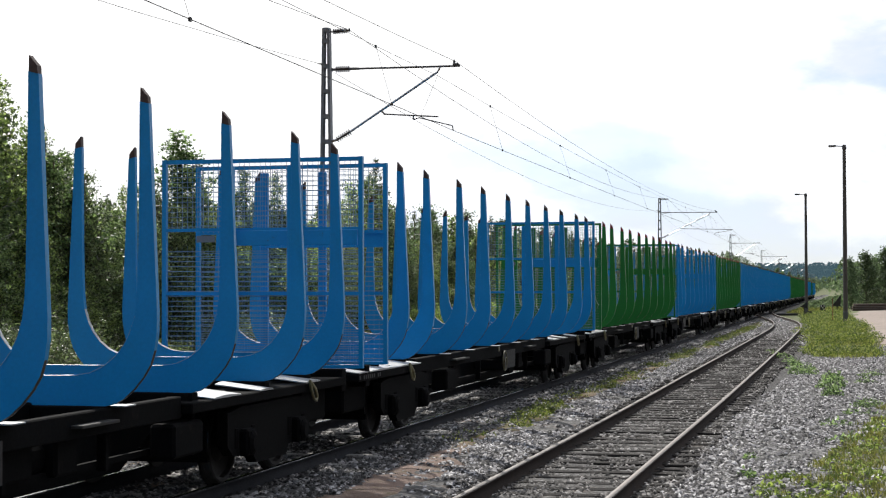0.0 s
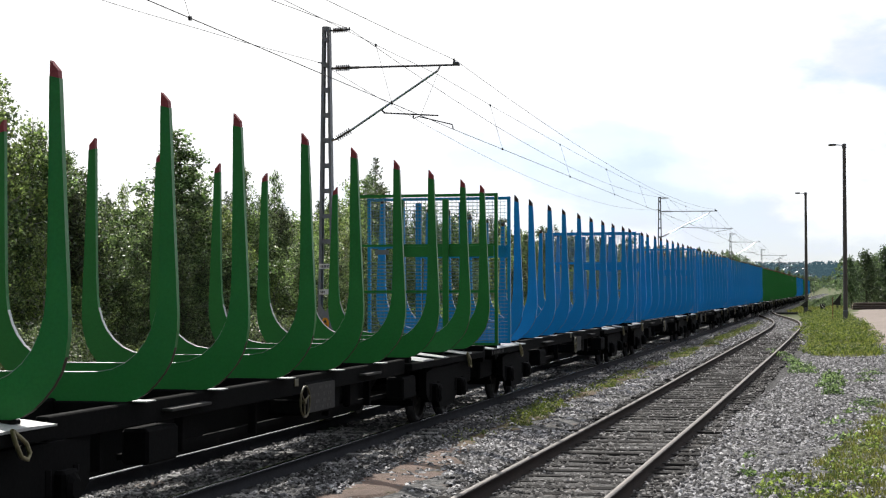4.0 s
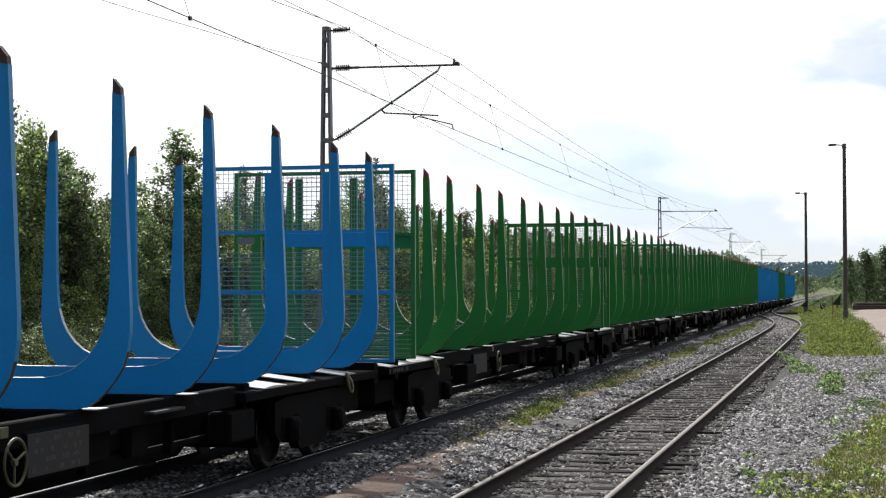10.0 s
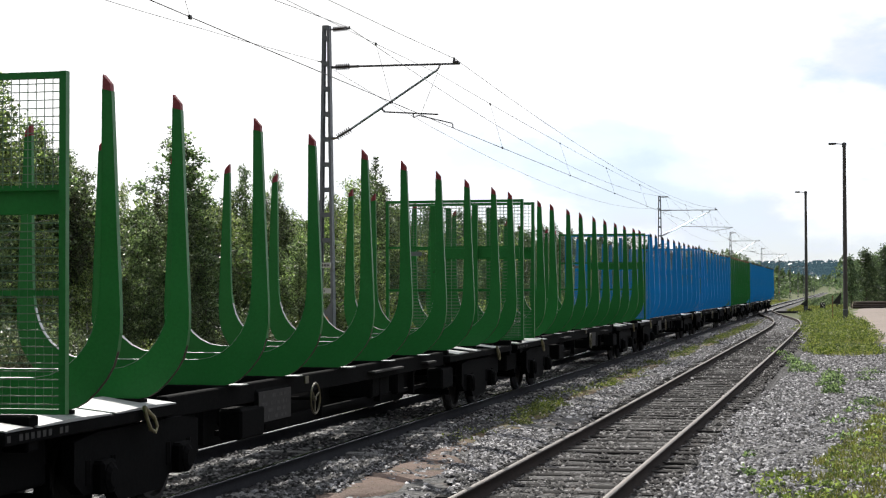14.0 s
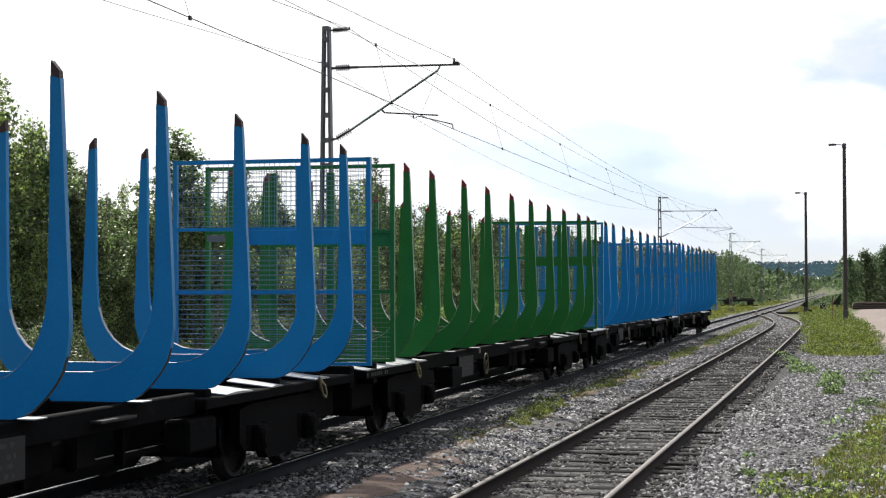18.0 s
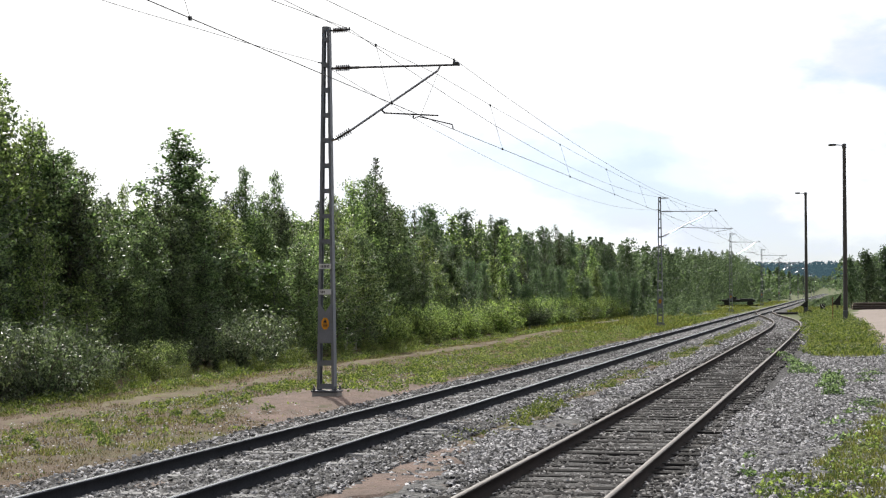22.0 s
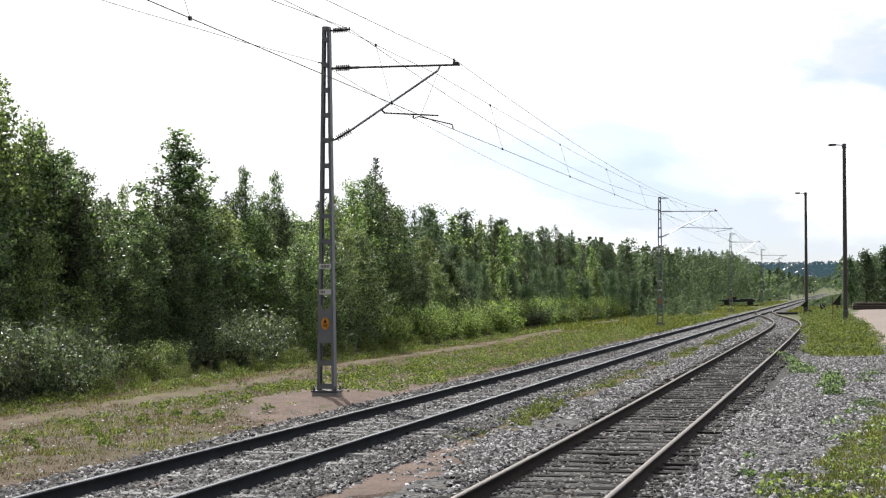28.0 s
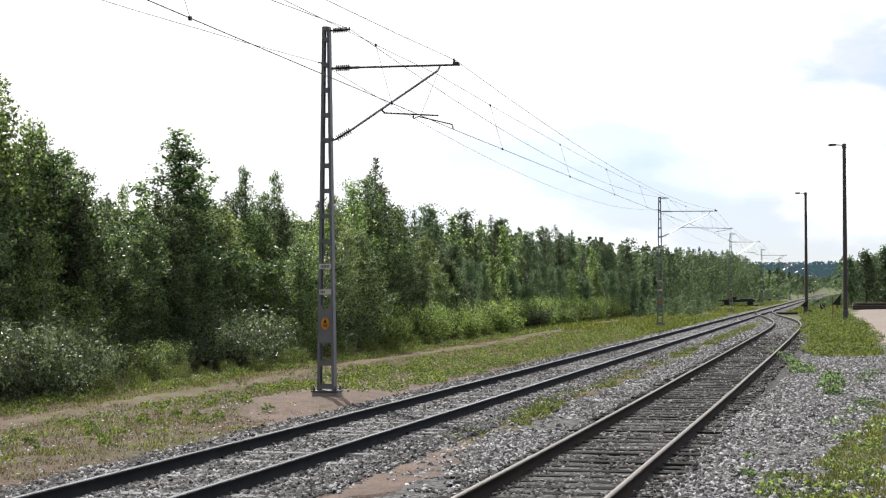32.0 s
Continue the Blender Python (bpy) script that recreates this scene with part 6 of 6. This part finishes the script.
def make_plants():
    rng = random.Random(31)
    # shrubs along the foot of the wood
    kinds = [shrub(41, 1.6, 1.1, 5000, leaf=0.060), shrub(42, 1.3, 1.0, 3600, leaf=0.058, leaf_name="herb", label="bright green sapling thicket at the wood's foot", name="sapling_thicket", slim=0.6),
             shrub(43, 2.2, 1.2, 4000, leaf=0.066, leaf_name="leaf", label="young birch scrub at the edge of the wood", name="birch_scrub", slim=0.65)]
    used = set()

    def put(proto, x, y, s):
        m = scaled(x, y, s, rng.uniform(0, 6.28))
        if proto in used:
            again(proto, m)
        else:
            used.add(proto)
            proto.matrix_world = m

    kinds.append(shrub(44, 1.9, 0.9, 3000, leaf=0.082, leaf_name="sapling", label="bright green young birch and willow saplings at the wood's foot", name="sapling_bush", slim=0.6, stems=11))
    for x, y, s in ((-17.3, 31.0, 1.0), (-17.5, 33.0, 1.1), (-17.3, 35.0, 1.12), (-17.5, 36.6, 1.05), (-17.6, 38.2, 0.75), (-18.3, 34.4, 1.1), (-18.4, 36.8, 1.0), (-17.6, 48.6, 1.0), (-17.9, 50.2, 1.25), (-18.2, 51.8, 1.05), (-17.2, 29.0, 0.9)):
        put(kinds[0], x, y, s)
    for i in range(14):
        put(rng.choice((kinds[2], kinds[0], kinds[2])), -18.6 + rng.uniform(-0.6, 0.4), 38.5 + 1.6 * i, rng.uniform(0.45, 0.75))
    # the sunlit belt of saplings where the wood stands back
    for i in range(125):
        y = 68 + 95 * rng.random() ** 1.15
        edge = smooth_at(((68, -17.9), (85, -17.2), (103, -18.2), (140, -18.6), (165, -18.6)), y)
        put(kinds[3] if rng.random() < 0.62 else rng.choice(kinds[:3]), edge - 2.6 * rng.random() ** 1.3, y, rng.uniform(0.45, 1.0))
    for i in range(26):
        put(kinds[1], -17.0 + rng.uniform(-0.5, 0.4), 37 + 1.3 * i, rng.uniform(0.25, 0.5))
    # low herbs: on the verge, between the tracks, in the yard
    hs = []
    for i in range(1100):
        y = 20 + 120 * rng.random() ** 1.3
        x = rng.uniform(-16.8, -9.9)
        if abs(x - path_x(y)) < 0.6 and rng.random() < 0.85:
            continue
        if y < 45 and x > -12.6 and rng.random() < 0.75:
            continue
        hs.append((x, y, rng.uniform(0.06, 0.28), rng.uniform(0.05, 0.34)))
    for i in range(620):
        y = 36 + 112 * rng.random() ** 1.2
        hs.append((-10.1 - 3.3 * rng.random() ** 1.4, y, rng.uniform(0.15, 0.45), rng.uniform(0.15, 0.75)))
    for i in range(160):
        hs.append((-16.6 + rng.uniform(-0.5, 0.6), 24 + 90 * rng.random(), rng.uniform(0.25, 0.5), rng.uniform(0.4, 1.0)))
    for i in range(46):
        y = 19 + 30 * rng.random()
        hs.append((rng.uniform(-13.9, -10.6), y, rng.uniform(0.08, 0.2), rng.uniform(0.2, 0.7)))
    herbs("verge_herbs", "low green herbs on the sandy verge below the wood", hs, 130, 0.26, 0.05, "herb", 51)
    hs = [(-5.70 + rng.gauss(0, 0.12), rng.uniform(28.6, 34.4), 0.26, rng.uniform(0.7, 1.5)) for i in range(26)]
    for c, d, k in ((26.4, 1.0, 5), (38, 3.0, 7), (45, 4.0, 10), (53.8, 0.9, 8), (60, 2.0, 10), (65.5, 3.0, 20), (74, 5.0, 18), (88, 9.0, 32), (108, 11.0, 44), (126, 7, 14)):
        hs += [(-5.75 + rng.gauss(0, 0.16) + 0.003 * (c - 40), c + rng.uniform(-d, d), 0.32, rng.uniform(0.35, 1.2)) for i in range(k)]
    herbs("track_herbs", "tufts of green weeds growing between the tracks", hs, 150, 0.24, 0.046, "herb", 52)
    hs = [(-1.9, 57.5, 0.4, 2.4), (-1.5, 54.4, 0.35, 2.0), (-1.9, 59.5, 0.4, 1.2), (-0.25, 42.2, 0.35, 2.0), (-0.2, 44.5, 0.35, 1.6), (-0.15, 40.6, 0.2, 0.7), (0.62, 36.0, 0.2, 0.6), (0.75, 48.0, 0.4, 0.8),
          (-1.25, 24.4, 0.13, 0.28), (-0.1, 30.3, 0.3, 0.5), (0.35, 33.5, 0.35, 0.5), (0.05, 27.5, 0.3, 0.5), (-2.4, 62.5, 0.4, 1.6), (-2.2, 60.5, 0.35, 1.4), (-1.05, 49.5, 0.45, 1.8), (-1.2, 51.5, 0.5, 2.0), (-0.2, 39.2, 0.25, 1.4), (-0.22, 46.6, 0.3, 1.5), (0.42, 35.4, 0.28, 0.9), (-1.16, 21.9, 0.14, 0.3), (-1.2, 22.3, 0.12, 0.25), (0.6, 45.0, 0.3, 0.6)]
    herbs("yard_weeds", "clumps of leafy dark green weeds in the gravel yard", hs, 210, 0.30, 0.052, "leaf_dark", 53, slim=0.55)
    hs = []
    for i in range(150):
        y = rng.uniform(18, 33)
        hs.append((yard_edge(y) + 0.35 + abs(rng.gauss(0, 0.5)), y, rng.uniform(0.08, 0.26), rng.uniform(0.15, 0.7)))
    hs += [(-0.75 + rng.gauss(0, 0.15), rng.uniform(18, 22), 0.2, rng.uniform(0.3, 0.8)) for i in range(10)]
    herbs("corner_weeds", "low yellow-green weeds in the corner of the yard", hs, 150, 0.20, 0.050, "sapling", 55, slim=0.5)
    hs = []
    for i in range(700):
        y = 62 + 118 * rng.random() ** 1.2
        x = rng.uniform(-3.4, 1.5)
        k = noise.noise(Vector((x * 0.9, y * 0.16, 77))) + 0.25
        if on_island(x, y) and k > 0:
            hs.append((x, y, rng.uniform(0.3, 0.7), min(3.0, 0.3 + 4.2 * k * rng.random())))
    herbs("island_weeds", "tall green weeds on the strip between siding and road", hs, 170, 0.52, 0.07, "herb", 54)
    # grass
    wn = lambda x, y: noise.noise(Vector((x * 0.5, y * 0.22, 40)))
    x, y, z = scatter(150000, -17.0, -9.6, 18, 120, 1.5, 61, lambda a, b: noise.noise(Vector((a * 2.0, b * 1.6, 3))) + 0.8 * wn(a, b) > -0.08 + max(0, 0.3 * (a + 11.4) + 0.01 * (30 - b)) and not (abs(a - path_x(b)) < 0.6 and noise.noise(Vector((a * 2, b * 2, 5))) < 0.25) and not (a > -12.3 and 31 < b < 43))
    blades("verge_grass", "thin green grass on the verge", x, y, z, 0.066, 0.014, "grass", 61, True)
    x, y, z = scatter(130000, -17.0, -9.8, 17, 120, 1.5, 62, lambda a, b: wn(a, b) < 0.25 and (noise.noise(Vector((a * 3, b * 3, 1))) > -0.1) and not (a > -12.0 and 33 < b < 41))
    blades("dry_grass", "dry yellowish grass on the verge", x, y, z, 0.045, 0.012, "straw", 62, True)
    x, y, z = scatter(26000, -6.6, -4.6, 16, 120, 1.4, 63, lambda a, b: bare_soil(a, b) > 0.3 and b > 25)
    blades("track_grass", "straw-coloured grass between the tracks", x, y, z, 0.10, 0.014, "straw", 63)
    x, y, z = scatter(60000, -1.4, 2.4, 15, 40, 1.0, 64, lambda a, b: a > yard_edge(b) + 0.25 + 0.35 * noise.noise(Vector((b * 0.9, a, 2))) and noise.noise(Vector((a * 1.7, b * 0.9, 8))) + 0.5 * noise.noise(Vector((a * 5, b * 4, 1))) > -0.16 + 0.025 * max(0, b - 25), 0.05)
    blades("yard_grass", "green and yellow grass in the corner of the yard", x, y, z, 0.11, 0.012, "grass", 64)
    x, y, z = scatter(30000, -2.2, 2.2, 60, 190, 1.2, 65, lambda a, b: on_island(a, b) and noise.noise(Vector((a * 0.8, b * 0.25, 5))) > -0.25, 0.03)
    blades("island_grass", "long grass between siding and road", x, y, z, 0.22, 0.03, "grass", 65, True)
    x, y, z = scatter(44000, -18.5, -9.8, 96, 340, 1.6, 66, lambda a, b: noise.noise(Vector((a * 0.6, b * 0.12, 9))) > -0.12 and not (abs(a - path_x(b)) < 0.5 and b < 150))
    blades("far_verge_grass", "long green grass on the verge farther along the line", x, y, z, 0.22, 0.06, "grass", 66, True)
    x, y, z = scatter(20000, -5.2, 1.5, 175, 340, 1.6, 67, lambda a, b: a < 0.5 + 0.01 * (b - 175))
    blades("far_side_grass", "long grass beyond the turnout", x, y, z, 0.34, 0.07, "grass", 67, True)

# ---- lamp posts, signals, stores ----


def make_lamp(x, y, h):
    lamp = tagged(empty("street_lamp", pose(x, y, soil(x, y))), "tall dark timber lamp post with a short arm and flat lantern", "street lamp", group="lamp posts")
    bm = bmesh.new()
    lathe(bm, Matrix(), [(0.15, -0.5), (0.15, 0.0), (0.135, h * 0.5), (0.105, h - 0.02), (0.09, h)], 12)
    part("pole", fix(bm), "pole", lamp)
    bm = bmesh.new()
    bar(bm, (0, 0, h - 0.12), (-0.62, 0, h - 0.06), 0.03)
    box(bm, -0.14, -0.14, h - 0.3, 0.14, 0.14, h - 0.04, 0.02)
    part("arm", fix(bm), "galv_dark", lamp)
    bm = bmesh.new()
    vs = box(bm, -1.0, -0.13, h - 0.13, -0.5, 0.13, h - 0.01, 0.03)
    part("lantern", fix(bm), "galv_dark", lamp, "flat grey lantern")
    bm = bmesh.new()
    box(bm, -0.97, -0.1, h - 0.15, -0.6, 0.1, h - 0.128, 0.01)
    part("lens", fix(bm), "white", lamp)
    bm = bmesh.new()
    box(bm, -0.165, -0.165, 0.4, 0.165, 0.165, 0.95, 0.03)
    part("collar", fix(bm), "galv_dark", lamp)


def make_signals():
    s = tagged(empty("dwarf_signal", pose(-1.63, 163, soil(-1.63, 163))), "small black dwarf signal with white discs", "railway signal")
    bm = bmesh.new()
    box(bm, -0.24, -0.10, 0.55, 0.24, 0.10, 1.1, 0.03)
    body = part("head", fix(bm), "black", s)
    for x, z in ((-0.12, 0.98), (0.12, 0.98), (0.0, 0.82), (0.12, 0.68)):
        bm = bmesh.new()
        bar(bm, (x, -0.12, z), (x, -0.095, z), 0.055, 12)
        part("disc", fix(bm), "white", body, "white disc")
    bm = bmesh.new()
    bar(bm, (0, 0, -0.3), (0, 0, 0.58), 0.05)
    part("post", fix(bm), "galv_dark", s)
    m = tagged(empty("stop_marker", pose(-0.55, 124, soil(-0.55, 124))), "thin rusty marker post with a dark triangular board", "track sign")
    bm = bmesh.new()
    bar(bm, (0, 0, -0.3), (0, 0, 1.75), 0.03)
    part("post", fix(bm), "rust", m)
    b = tagged(empty("point_indicator", pose(-3.22, 158, soil(-3.22, 158))), "dark point indicator lantern on an iron post", "point indicator")
    bm = bmesh.new()
    a, c = extrude_y(bm, [(-0.34, 0.98), (0.34, 1.5), (0.30, 0.82)], -0.05, 0.05)
    bm.faces.new(a); bm.faces.new(c)
    part("board", fix(bm), "black", b)
    bm = bmesh.new()
    bar(bm, (0, 0, -0.3), (0, 0, 1.1), 0.05)
    box(bm, 0.3, -0.15, 0.2, 0.72, 0.15, 0.62, 0.03)
    part("post", fix(bm), "black", b)
    t = tagged(empty("derail_board", pose(-0.35, 176, soil(-0.35, 176))), "dark triangular board on a post by white stones", "track sign")
    bm = bmesh.new()
    a, c = extrude_y(bm, [(-0.5, 0.75), (0.45, 1.95), (0.30, 0.70)], -0.05, 0.05)
    bm.faces.new(a); bm.faces.new(c)
    bar(bm, (0, 0, -0.3), (0, 0, 1.0), 0.06)
    part("board", fix(bm), "black", t)
    # pale marker block between the siding's rails near the turnout
    bm = bmesh.new()
    box(bm, -0.06, -0.05, -0.22, 0.06, 0.05, 0.02, 0.02)
    mk = tagged(part("clearance_marker", fix(bm), "white"), "small white clearance marker between the rails", "marker")
    mk.location = (-4.25, 128, 0.10)


def make_stores():
    # low dark rail trolley on the far verge
    w = tagged(empty("rail_trolley", pose(-13.6, 236, soil(-13.6, 236))), "low black rail trolley parked on the verge", "rail trolley")
    bm = bmesh.new()
    box(bm, -2.1, -0.9, 0.62, 2.3, 0.9, 0.92, 0.04)
    box(bm, -2.55, -0.6, 0.7, -2.1, 0.6, 0.85, 0.03)
    part("deck", fix(bm), "black", w)
    bm = bmesh.new()
    box(bm, -1.2, -0.5, 0.92, -0.2, 0.5, 1.30, 0.06)
    box(bm, -1.5, -0.4, 0.92, -1.2, 0.4, 1.1, 0.04)
    part("engine_box", fix(bm), "black", w)
    bm = bmesh.new()
    box(bm, 0.3, -0.7, 0.92, 2.0, 0.7, 1.06, 0.03)
    part("load", fix(bm), "black", w)
    for x in (-1.5, 1.6):
        for y in (-0.76, 0.76):
            bm = bmesh.new()
            lathe(bm, Matrix.Translation((x, y - 0.06, 0.36)) @ Euler((radians(-90), 0, 0)).to_matrix().to_4x4(), [(0.1, 0), (0.38, 0.0), (0.40, 0.03), (0.36, 0.12), (0.1, 0.12)], 16)
            part("wheel", fix(bm), "black", w)
    for s in (-0.75, 0.75):
        bm = bmesh.new()
        beam(bm, (-2.4, s, 0.05), (2.6, s, 0.05), 0.2, 0.2)
        part("skid", fix(bm), "sleeper_wood", w)
    bm = bmesh.new()
    box(bm, -0.55, -0.4, 0, 0.6, 0.4, 0.55, 0.12)
    h = tagged(part("cable_cabinet", fix(bm), "black"), "small dark cabinet beside the line", "cabinet")
    h.location = (-13.5, 330, soil(-13.5, 330))
    # log piles at the edge of the timber yard
    rng = random.Random(9)
    bm = bmesh.new()
    lathe(bm, Euler((radians(-90), 0, 0)).to_matrix().to_4x4(), [(0.148, 0), (0.15, 0.02), (0.135, 5.4)], 9)
    log = part("log", fix(bm), "log")
    me = log.data
    bpy.data.objects.remove(log)
    bm = bmesh.new()
    lathe(bm, Euler((radians(90), 0, 0)).to_matrix().to_4x4(), [(0.142, 0.0), (0.142, 0.006)], 9)
    e = part("cut_end", fix(bm), "log_end")
    end_me = e.data
    bpy.data.objects.remove(e)
    for px, py, rows, wide in ((1.3, 199, 3, 9), (7.1, 200, 4, 12), (12.9, 201, 4, 14)):
        pile = tagged(empty("log_pile", pose(px, py, soil(px, py) + 0.14, 0, 0, -86)), "stack of peeled and barked logs beside the road", "log pile", group="log piles")
        for r in range(rows):
            for i in range(wide - r):
                lg = share("log", me, pile, pose((i + r * 0.5) * 0.29, rng.uniform(-0.2, 0.2), r * 0.25, rng.uniform(-0.5, 0.5), 0, rng.uniform(-1, 1)))
                share("cut_end", end_me, lg)
    # trees behind the log piles
    protos = [birch(71, 6.0, 1.5, 4200, 0.15, leaf_name="far_leaf", wood_mat="bark", name="goat_willow", label="broad dark tree behind the log piles", clump=0.24)]
    first = True
    for x, y, h, sx in ((1.2, 205, 6.4, 0.9), (3.0, 208, 7.2, 1.2), (5.2, 212, 7.8, 1.25), (7.6, 214, 9.2, 1.2), (10.0, 214, 9.0, 1.2), (12.5, 216, 8.6, 1.2), (4.0, 216, 6.8, 1.2), (8.8, 219, 9.0, 1.2)):
        m = scaled(x, y, h / TALL[protos[0].name], rng.uniform(0, 6), sx)
        if first:
            protos[0].matrix_world = m
            first = False
        else:
            again(protos[0], m)
    sp = [(rng.uniform(-1.0, 30), rng.uniform(214, 330), rng.uniform(3.5, 6.5), rng.uniform(1.2, 2.0)) for i in range(150)]
    sp = [(x, y, h, w, soil(x, y)) for x, y, h, w in sp if x > 0.2 + 0.02 * (y - 214)]
    woods_mass("yard_scrub", "scrub and young trees beyond the timber yard", 8, sp, 0.38, 220)


make_ground()
make_beds()
make_overhead()
make_lamp(0.30, 113.5, 11.75)
make_lamp(-3.13, 164.0, 11.55)
make_signals()
make_stores()
make_wood()
make_far_woods()
make_plants()
make_train()
make_stones()
make_tracks()
motions()
